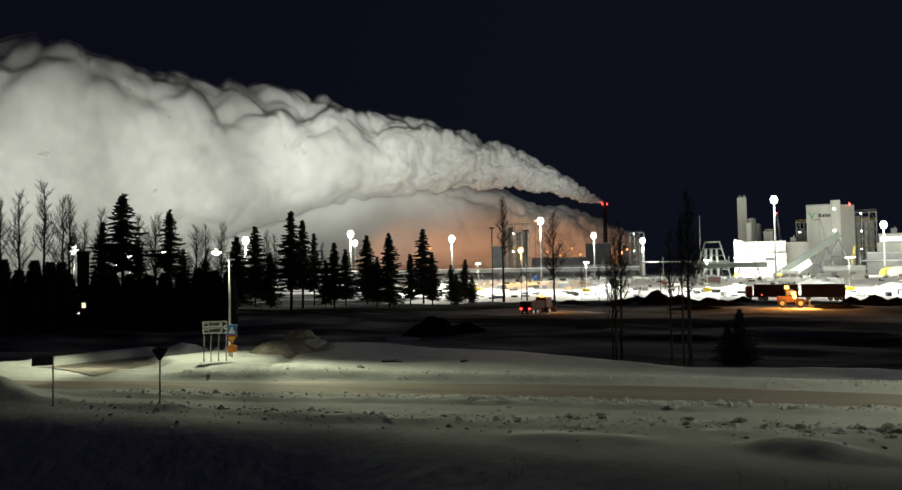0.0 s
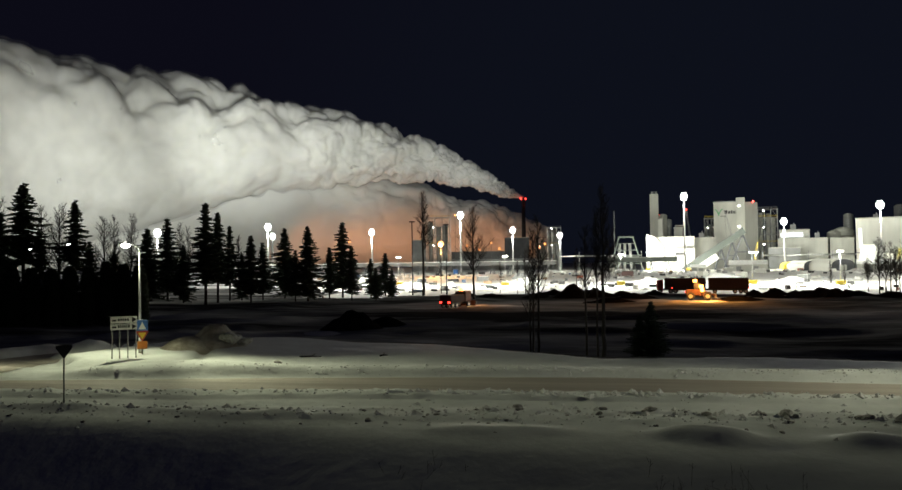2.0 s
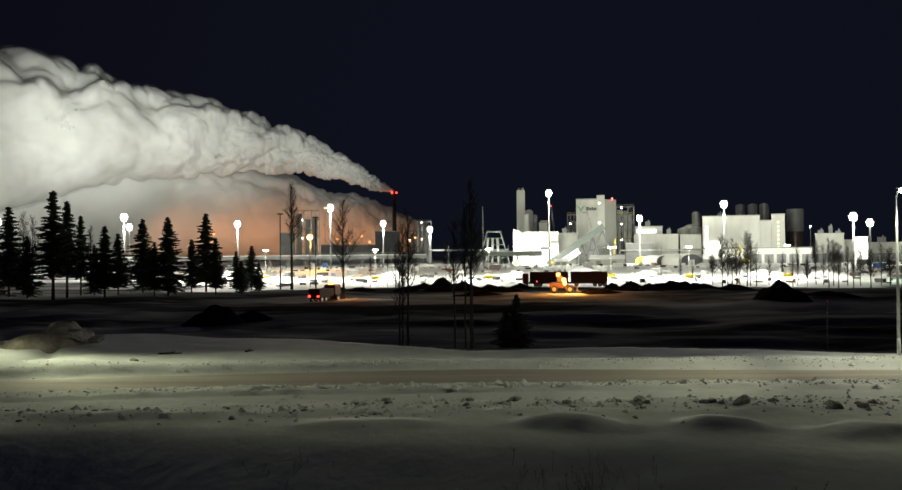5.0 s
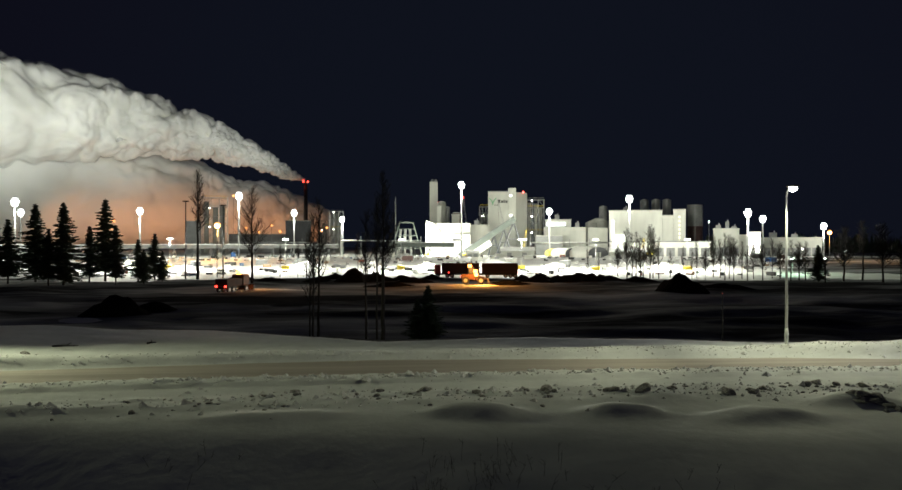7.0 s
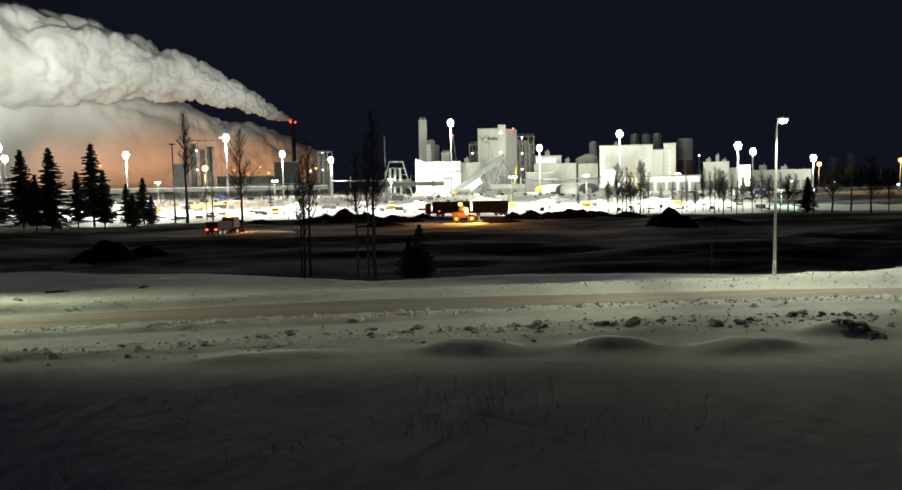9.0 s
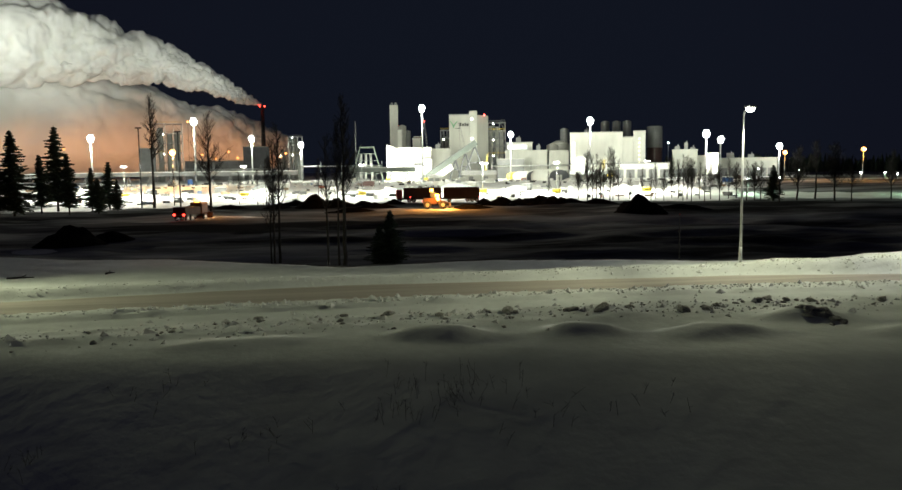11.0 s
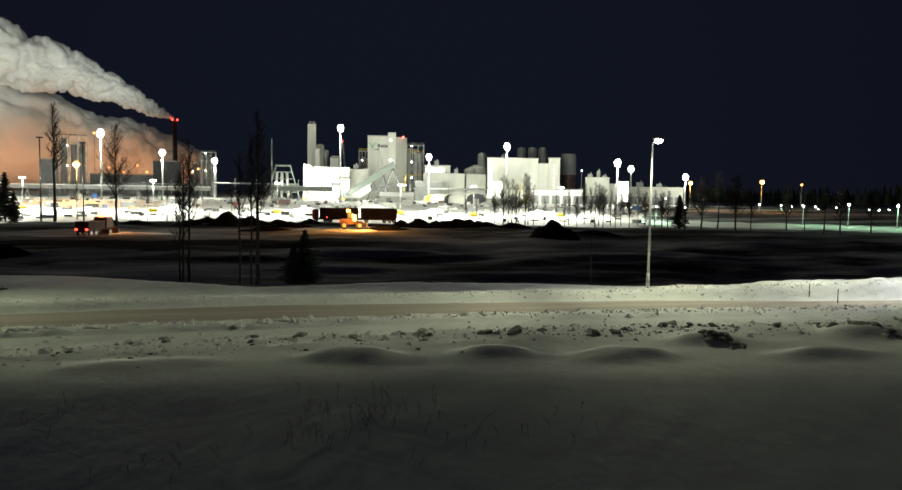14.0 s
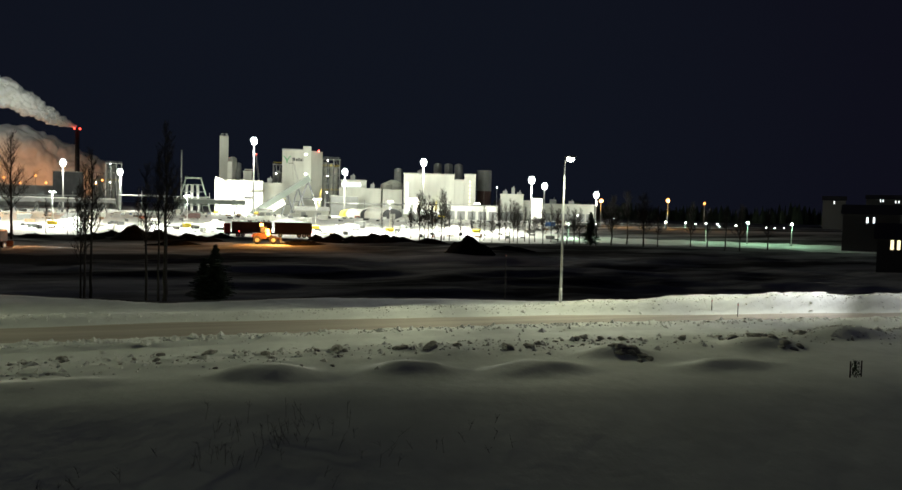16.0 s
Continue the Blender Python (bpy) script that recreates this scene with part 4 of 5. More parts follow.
def heap(b, d, r, h, mat, label, name="earth_mound", seed=0, squash=0.7, soft=False):
    """A tipped pile with a rough crown."""
    p = at(b, d)
    z = ground_z(p.x, p.y) - 0.3
    n, m = 14, 28
    vs, fs = [], []
    for i in range(n + 1):
        f = i / n
        for j in range(m):
            a = 2 * math.pi * j / m
            q = Vector((math.cos(a) * f * 2.2, math.sin(a) * f * 2.2, seed * 3.7))
            rr = r * f * (1 + 0.22 * noise.noise(q))
            zz = h * ((1 - f * f) ** 1.6 if soft else max(0, (1 - f ** 1.15))) * (1 + (0.12 if soft else 0.3) * noise.noise(q * 1.7)) + (0.05 if soft else 0.10) * h * noise.noise(q * 4) * (1 - f)
            vs.append((rr * math.cos(a), rr * math.sin(a) * squash, zz))
    for i in range(n):
        for j in range(m):
            j2 = (j + 1) % m
            fs.append((i * m + j, (i + 1) * m + j, (i + 1) * m + j2, i * m + j2))
    ob = mesh_part(name, vs, fs, mat, smooth=soft)
    ob.matrix_basis = pose(p.x, p.y, z, 0, 0, -(b - 17))
    return tagged(ob, label, "pile", "piles by the yard")


heap(-11.3, 50.5, 2.5, 1.75, M_DIRTY, "long dirty snow mound with earth on it", "snow_mound", 71, 0.9, True)
heap(-13.0, 50, 2.6, 0.95, M_DIRTY, "low dirty snow mound running out into the snow", "snow_mound", 72, 0.9, True)
heap(-19.4, 54, 2.9, 1.3, M_SNOW, "low rounded snow mound behind the direction sign", "snow_mound", 73, 0.9, True)
heap(38.95, 132, 5.2, 3.6, M_EARTH, "dark cone of tipped earth at the field edge", seed=1)
for i, (b, d, r, h) in enumerate(((15.0, 168, 5, 3.0), (16.4, 172, 6, 2.2), (12.4, 172, 4, 1.6), (28.5, 165, 5, 1.6), (31.0, 170, 6, 1.8), (32.6, 168, 4, 2.0), (34.0, 172, 5, 1.4), (19.5, 165, 6, 1.4),
                                  (36.0, 170, 6, 1.5), (26.5, 150, 6, 1.2), (-1.5, 92, 4.5, 2.6), (1.0, 96, 3.5, 1.4), (42.0, 150, 6, 1.3), (9.0, 176, 5, 1.2), (17.8, 150, 7, 1.3), (27.6, 178, 3, 1.7), (28.9, 180, 3.5, 1.9), (30.2, 178, 3, 1.4), (31.8, 180, 4, 1.8), (33.4, 178, 3, 1.3), (13.6, 178, 4, 1.6), (18.6, 176, 4, 1.5), (20.8, 178, 3.5, 1.3), (6.8, 178, 4, 1.4))):
    heap(b, d, r, h, M_EARTH, "low dark pile of dug earth and rubble", seed=2 + i)
for i, (b, d, r, h) in enumerate(((3.0, 235, 9, 2.0), (20.5, 240, 8, 2.2), (30.0, 250, 7, 1.8), (25.5, 265, 8, 2.4), (38.0, 245, 9, 2.0), (42.0, 250, 8, 1.8), (11.5, 250, 9, 2.0), (34.0, 300, 6, 2.0))):
    heap(b, d, r, h, M_YARD, "heap of ploughed dirty snow in the yard", "snow_mound", 40 + i)

heap(24.9, 148, 11, 0.55, M_YARD, "flat patch of trampled snow round the loader", "lit_ground_patch", 61, 0.8)
# the next two use pale snow colour where vehicle lamps brighten the track
heap(8.3, 138, 8, 0.5, M_YARD, "flat pale patch standing in for lamplit ground beside the truck", "lit_ground_patch", 62, 0.8)
heap(-4.0, 88, 5, 0.5, M_YARD, "flat pale patch standing in for the lamplit track", "lit_ground_patch", 63, 0.8)

# ---------------------------------------------------------------- vehicles
def wheels(ob, xs, y0, y1, r=0.5, w=0.3):
    for x in xs:
        for y in (y0, y1):
            wh = part("wheel", rod(B(), (x, y - w / 2, r), (x, y + w / 2, r), r, n=18), M_BLACK, ob)
            part("rim", rod(B(), (x, y - w / 2 - 0.02, r), (x, y + w / 2 + 0.02, r), r * 0.5, n=12), M_STEEL, wh)


def road_train(b, d):
    ob = site("road_train", b, d, "dark red articulated lorry with two long box trailers", "lorry", 0)
    part("trailer_body", box(B(), -9.6, -0.4, 0, 2.5, 1.1, 3.6, 0.08), M_RUST, ob)
    part("trailer_body", box(B(), 0.2, 9.0, 0, 2.5, 1.1, 3.6, 0.08), M_RUST, ob)
    part("cab", box(B(), -11.4, -9.9, 0.1, 2.4, 0.8, 3.2, 0.2), M_RED, ob)
    part("windscreen", box(B(), -11.45, -11.41, 0.3, 2.2, 1.9, 2.9), M_BLACK, ob)
    part("chassis", box(B(), -10.5, 8.8, 0.6, 1.9, 0.7, 1.09), M_BLACK, ob)
    wheels(ob, (-10.6, -8.2, -7.1, -2.2, -1.1, 1.6, 6.0, 7.2, 8.3), 0.2, 2.3)
    for x in (-8, 8.9):
        part("marker_lamp", box(B(), x, x + 0.25, -0.06, -0.005, 1.2, 1.4), G_RED, ob)
    return ob


road_train(24.5, 186)


def wheel_loader(b, d, turn):
    ob = site("wheel_loader", b, d, "orange wheel loader with amber beacons and a work lamp", "loader", turn)
    part("rear_body", box(B(), -2.6, 0.2, -1.1, 1.1, 0.9, 2.0, 0.15), M_LOADER, ob)
    part("front_frame", box(B(), 0.3, 1.9, -0.6, 0.6, 0.8, 1.5, 0.1), M_LOADER, ob)
    cab = part("cab", box(B(), -1.2, 0.1, -0.8, 0.8, 2.01, 3.3, 0.12), M_BLACK, ob)
    part("beacon", rod(B(), (-0.9, 0, 3.31), (-0.9, 0, 3.85), 0.36, n=12), G_AMBER, cab, "lit amber beacon")
    part("beacon", rod(B(), (0.2, -0.9, 2.3), (0.2, -0.9, 2.85), 0.40, n=12), G_AMBER, cab, "lit amber beacon")
    for y in (-0.8, 0.8):
        part("lift_arm", rod(B(), (0.6, y, 1.6), (2.9, y, 0.8), 0.14, n=6), M_LOADER, ob)
    part("bucket", poly(B(), [(2.6, 0.2), (3.9, 0.15), (3.9, 0.25), (2.9, 0.4), (2.8, 1.2), (2.6, 1.2)], 2.6, pose(0, -1.3, 0)), M_MID, ob)
    wheels(ob, (-1.7, 1.3), -1.0, 1.0, 0.75, 0.5)
    for y in (-0.6, 0.6):
        part("tail_lamp", box(B(), -2.68, -2.61, y - 0.15, y + 0.15, 1.4, 1.6), G_RED, ob)
        part("head_lamp", rod(B(), (0.35, y - 0.3, 1.9), (0.35, y - 0.62, 1.9), 0.34, n=12), G_AMBER, ob, "glowing amber work lamp")
    return ob


wheel_loader(24.0, 150, 0)
p = at(23.9, 149)
lamp("beacon_light", "POINT", pose(p.x, p.y - 3.4, 1.6), 5000, (1.0, 0.40, 0.08), 0.25)


def plough_truck(b, d, turn):
    ob = site("plough_truck", b, d, "dark plough truck with red tail lamps and amber beacon", "truck", turn)
    part("chassis", box(B(), -3.4, 3.2, -0.5, 0.5, 0.6, 0.95), M_BLACK, ob)
    part("tipper_body", box(B(), -3.4, 0.9, -1.2, 1.2, 1.0, 2.3, 0.08), M_RUST, ob)
    cab = part("cab", box(B(), 1.1, 3.2, -1.15, 1.15, 0.96, 2.9, 0.2), M_LOADER, ob)
    part("beacon", rod(B(), (1.6, 0, 2.91), (1.6, 0, 3.5), 0.38, n=12), G_AMBER, cab, "lit amber beacon")
    part("plough_blade", poly(B(), [(3.6, 0.1), (3.8, 0.1), (4.1, 0.6), (4.1, 1.1), (3.9, 1.1), (3.8, 0.6)], 3.0, pose(0, -1.5, 0)), M_LOADER, ob)
    wheels(ob, (-2.6, -1.4, 2.3), -1.0, 1.0, 0.5)
    for y in (-0.9, 0.9):
        part("tail_lamp", box(B(), -3.5, -3.41, y - 0.2, y + 0.2, 0.9, 1.2), G_RED, ob)
    return ob


plough_truck(6.3, 135, 55)
p = at(7.6, 137)
lamp("beacon_light", "POINT", pose(p.x, p.y, 2.0), 420, (1.0, 0.45, 0.15), 0.25)

# ---------------------------------------------------------------- sodium lamps, village lamps
def post_lamp(b, d, e, glass, label, watts=0, colour=SODIUM, r=0.45):
    p = at(b, d)
    z = ground_z(p.x, p.y)
    h = up(e, d) - z
    ob = thing("post_lamp", pose(p.x, p.y, z - 0.2, 0, 0, -(b - 17)), label, "street lamp", "small lamps in the distance")
    part("post", rod(B(), (0, 0, 0), (0, 0, h), 0.14, 0.1, n=8), M_POST, ob)
    bm = B()
    bmesh.ops.create_icosphere(bm, subdivisions=2, radius=r, matrix=Matrix.Translation((0, -0.3, h + r * 0.6)))
    part("lamp_glass", bm, glass, ob, "glowing lamp glass")
    if watts:
        lamp("post_light", "POINT", pose(p.x, p.y - 1.5, z + h), watts, colour, 0.5)
    return ob


post_lamp(5.20, 300, 1.38, G_SODIUM, "orange sodium lamp on a slim post", 30000, SODIUM, 1.2)
post_lamp(48.66, 310, 0.88, G_SODIUM, "orange sodium lamp on a slim post", 4000, SODIUM, 0.8)
post_lamp(53.40, 300, 0.99, G_SODIUM, "orange sodium lamp on a slim post", 4000, SODIUM, 0.8)
post_lamp(55.92, 380, 0.86, G_SODIUM, "small orange sodium lamp on a slim post", 0, SODIUM, 0.6)
for b, e, d in ((6.31, 3.6, 515), (7.2, 1.3, 540), (8.1, 1.0, 545), (9.0, 1.5, 548), (9.6, 1.05, 540), (13.0, 1.35, 520), (12.6, 1.1, 515), (-1.6, 1.7, 480)):
    post_lamp(b, d, e, G_SODIUM, "orange plant lamp on a post", 0, SODIUM, 0.7)
G_VILLAGE = glow("village_lamp_glass", (0.9, 1.0, 0.95), 14)
for b, e, d, w in ((54.68, -0.51, 330, 900), (56.83, -0.57, 340, 0), (56.1, -0.54, 224, 1000), (58.85, -0.40, 224, 1300), (60.05, -0.71, 360, 0), (60.6, -0.73, 380, 0), (61.18, -0.71, 390, 0), (61.68, -0.42, 222, 1300),
                   (55.4, -0.6, 360, 0), (57.0, -0.75, 380, 0), (58.1, -0.6, 350, 0), (46.35, -0.85, 224, 2600), (48.4, -0.8, 300, 0), (53.3, -0.5, 300, 0), (40.95, 1.75, 430, 0), (47.0, -0.2, 320, 0), (49.6, -0.3, 330, 0)):
    post_lamp(b, d, e, G_VILLAGE, "small cool street lamp on a post", w, (0.50, 1.0, 0.62), 0.33)
for b, d, s in ((4.2, 748, 1.0), (8.0, 760, 1.2), (11.6, 790, 0.5), (0.5, 742, 1.0), (-3.5, 725, 0.8)):
    lamp("sodium_light", "SPOT", look(at(b, d, 10), at(b, 850, 26)), s * 30000, (1.0, 0.37, 0.13), 2, 122, 0.5)


def house(b, d, w, dep, h, label, wins, turn=0, glass=G_WINDOW):
    ob = site("house", b, d, label, "house", turn)
    # the house's night darkness is put into the black of walls and roof
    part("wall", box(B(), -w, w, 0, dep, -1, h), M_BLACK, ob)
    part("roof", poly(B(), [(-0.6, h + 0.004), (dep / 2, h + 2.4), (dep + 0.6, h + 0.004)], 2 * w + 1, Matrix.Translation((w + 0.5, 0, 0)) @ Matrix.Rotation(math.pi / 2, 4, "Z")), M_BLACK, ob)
    for x, z in wins:
        wn = part("window", box(B(), x - 0.2, x + 0.2, -0.08, -0.004, z, z + 1.4), glass, ob, "lit window")
        part("window_frame", box(B(), x - 0.3, x + 0.3, -0.06, -0.003, z - 0.12, z - 0.004), M_DARK, wn)
    return ob


house(66.4, 210, 6, 9, 9, "dark house with two lit windows", ((-0.7, 6.9), (0.7, 6.9)), glass=G_COOLWIN)
house(67.9, 130, 2.4, 8, 4.9, "dark house with warm lit windows", ((-0.45, 3.4), (0.4, 3.4)))
house(64.2, 420, 5, 8, 14, "distant dark house with a lit window", ((0, 12.4),), glass=G_COOLWIN)
house(67.2, 460, 9, 8, 16, "distant dark house with lit windows", ((-2.4, 14.5), (-1.2, 14.5), (4.5, 14.0), (6, 14.0)), glass=G_COOLWIN)
ob = site("dark_house", -24.5, 120, "dark low house with a broad chimney by the hedge", "house")
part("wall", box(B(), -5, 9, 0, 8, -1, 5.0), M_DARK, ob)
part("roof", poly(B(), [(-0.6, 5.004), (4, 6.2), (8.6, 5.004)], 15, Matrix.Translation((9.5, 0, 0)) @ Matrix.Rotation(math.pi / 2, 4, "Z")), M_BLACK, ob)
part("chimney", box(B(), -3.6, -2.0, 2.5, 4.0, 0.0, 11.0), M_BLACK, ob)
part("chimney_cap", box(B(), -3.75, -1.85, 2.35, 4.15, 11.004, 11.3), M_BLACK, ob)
part("lit_window", box(B(), -2.9, -2.4, -0.06, -0.004, 3.2, 3.9), G_WINDOW, ob)
part("lit_window", box(B(), -4.2, -3.2, -0.06, -0.004, 2.3, 2.6), G_COOLWIN, ob)

# ---------------------------------------------------------------- trees
def rods(paths, n=4):
    """Many tapered twigs as one mesh: rows of (p, q, r0, r1)."""
    vs, fs = [], []
    for p, q, r0, r1 in paths:
        w = (q - p).normalized()
        u = w.orthogonal().normalized()
        v = w.cross(u)
        k = len(vs)
        for c, r in ((p, r0), (q, r1)):
            for i in range(n):
                t = 2 * math.pi * i / n
                vs.append(c + (u * math.cos(t) + v * math.sin(t)) * r)
        for i in range(n):
            j = (i + 1) % n
            fs.append((k + i, k + j, k + n + j, k + n + i))
    return vs, fs


def bare_tree(seed, h=20.0, first=0.3, spread=0.22, dense=1.0):
    """A leafless birch or aspen: a tapered trunk, limbs and fine twigs."""
    r = random.Random(seed)
    trunk, twigs = [], []
    pts = [Vector((0, 0, 0))]
    n = 14
    for i in range(1, n + 1):
        pts.append(Vector((pts[-1].x + r.uniform(-0.12, 0.12), pts[-1].y + r.uniform(-0.12, 0.12), h * i / n)))
    for i in range(n):
        f0, f1 = 1 - i / n, 1 - (i + 1) / n
        trunk.append((pts[i], pts[i + 1], 0.03 + 0.27 * f0 ** 0.9, 0.03 + 0.27 * f1 ** 0.9))

    def limb(p, way, length, rad, level):
        q = p
        w = way.normalized()
        k = 4 if level == 0 else 3
        for s in range(k):
            w = (w + Vector((r.uniform(-0.13, 0.13), r.uniform(-0.13, 0.13), r.uniform(-0.02, 0.22)))).normalized()
            e = q + w * (length / k)
            twigs.append((q, e, rad * (1 - s / k * 0.7), rad * (1 - (s + 1) / k * 0.7)))
            if level < 2:
                for _ in range(2):
                    a = r.uniform(0, 6.28)
                    side = (w * r.uniform(0.5, 1.0) + Vector((math.cos(a), math.sin(a), r.uniform(-0.1, 0.5))) * 0.8)
                    limb(e, side, length * r.uniform(0.3, 0.5), max(0.021, rad * 0.55), level + 1)
            q = e

    m = int(34 * dense)
    for i in range(m):
        f = first + (0.97 - first) * (i + r.random() * 0.8) / m
        k = f * n
        p = pts[int(k)].lerp(pts[min(int(k) + 1, n)], k - int(k))
        a = r.uniform(0, 6.28)
        L = h * spread * (1.15 - f) * r.uniform(0.6, 1.2) + 0.5
        limb(p, Vector((math.cos(a), math.sin(a), r.uniform(0.7, 1.7))), L, 0.05 + 0.06 * (1 - f), 0)
    ob = new("bare_tree")
    mesh_part("trunk", *rods(trunk, 7), M_BARK, ob, smooth=True)
    mesh_part("crown", *rods(twigs, 3), M_TWIG, ob)
    return tagged(ob, "tall leafless birch with fine bare twigs", "tree", "bare trees at the field edge")


def spruce(seed, h=18.0, first=0.08, wide=0.17, gap=0.0):
    """A spruce: a trunk and drooping whorls of ragged needle sprays."""
    r = random.Random(seed)
    ob = new("spruce")
    mesh_part("trunk", *rods([(Vector((0, 0, 0)), Vector((0, 0, h * 0.5)), 0.20, 0.12), (Vector((0, 0, h * 0.5)), Vector((0, 0, h)), 0.12, 0.02)], 7), M_BARK, ob)
    vs, fs = [], []
    z = h * first
    while z < h * 0.985:
        f = (z / h - first) / (1 - first)
        R = h * wide * (1 - f) ** 0.85 * (0.55 + 0.45 * min(1, f * 4)) + 0.15
        n = r.randint(4, 7)
        a0 = r.uniform(0, 6.28)
        for i in range(n):
            if r.random() < gap:
                continue
            a = a0 + 6.28 * i / n + r.uniform(-0.25, 0.25)
            L = R * r.uniform(0.3, 1.15) * (1.3 if r.random() < 0.10 else 1.0)
            zb = z + r.uniform(-0.5, 0.5) * h * 0.035
            o = Vector((math.cos(a), math.sin(a), 0))
            t = Vector((-math.sin(a), math.cos(a), 0))
            droop = r.uniform(0.1, 0.6)
            m = max(3, int(L / 0.26))
            for k in range(m):
                g = (k + 0.3) / m
                c = Vector((0, 0, zb)) + o * (L * g) + Vector((0, 0, -droop * L * g + 0.18 * L * g * g))
                s = (0.20 + 0.20 * L * (1 - 0.75 * g)) * r.uniform(0.6, 1.4)
                for sg in (-1, 1):
                    q = len(vs)
                    tip = c + t * (sg * s) + o * (0.5 * s) + Vector((0, 0, -0.45 * s * r.uniform(0.3, 1.4)))
                    vs += [c - o * 0.16 + Vector((0, 0, 0.07)), c + o * 0.22 + Vector((0, 0, 0.02)), tip, c + Vector((0, 0, -0.20 - 0.15 * r.random()))]
                    fs += [(q, q + 1, q + 2), (q, q + 2, q + 3), (q + 1, q + 3, q + 2), (q, q + 3, q + 1)]
        z += h * 0.0125 * r.uniform(0.7, 1.3)
    mesh_part("crown", vs, fs, M_NEEDLE, ob)
    return tagged(ob, "dark ragged spruce with drooping branches", "tree", "spruces before the mill")


BARE = [bare_tree(1, 20, 0.30, 0.20), bare_tree(2, 20, 0.42, 0.17), bare_tree(3, 20, 0.25, 0.26, 1.2), bare_tree(4, 20, 0.5, 0.2, 1.1), bare_tree(9, 20, 0.25, 0.30, 2.0)]
SPRUCE = [spruce(5, 18, 0.16, 0.21, 0.05), spruce(6, 18, 0.26, 0.16, 0.1), spruce(7, 18, 0.36, 0.17, 0.1), spruce(8, 18, 0.10, 0.24, 0.05)]
tree_used = {}


def plant(proto, b, d, e, own, wide=1.0, spin=0.0):
    """Stand a copy of proto at bearing b, its tip at e degrees."""
    p = at(b, d)
    z = ground_z(p.x, p.y) - 0.15
    k = (up(e, d) - z) / own
    m = Matrix.LocRotScale((p.x, p.y, z), Euler((0, 0, spin)), (k * wide, k * wide, k))
    if proto.name not in tree_used:
        tree_used[proto.name] = 1
        proto.matrix_basis = m
        return proto
    return copy_thing(proto, m @ Matrix.Diagonal((1 / proto.scale.x, 1 / proto.scale.y, 1 / proto.scale.z, 1)))


rnd = random.Random(5)
for i, (b, e, k, wd) in enumerate(((-24.61, 3.75, 1, 1.0), (-23.34, 5.71, 2, 1.35), (-20.31, 4.69, 2, 1.0), (-15.75, 2.78, 3, 1.2), (-14.44, 3.53, 0, 1.0), (-11.89, 4.62, 1, 1.1), (-11.06, 3.95, 1, 1.0), (-10.23, 2.97, 1, 0.9),
                                   (-8.77, 2.31, 0, 1.0), (-7.92, 1.79, 0, 1.0), (-6.34, 2.81, 3, 1.0), (-4.70, 2.96, 3, 0.95), (-3.13, 1.39, 0, 0.9), (-2.15, 3.27, 0, 1.0), (-1.49, 1.49, 0, 0.9), (-0.07, 0.5, 0, 1.1), (1.01, 0.89, 0, 1.1),
                                   (0.3, -0.2, 3, 1.2), (1.5, -0.3, 3, 1.0), (47.98, 0.10, 3, 1.2), (-22.4, 2.6, 1, 1.0), (-13.4, 1.6, 3, 1.0), (-9.4, 1.0, 3, 1.0), (-5.6, 1.2, 0, 1.0), (-19.4, 1.9, 0, 1.0), (-17.9, 1.2, 3, 1.2))):
    plant(SPRUCE[k], b, 178 + 9 * math.sin(i * 2.1), e, 18.0, wd * 1.28, rnd.uniform(0, 6))
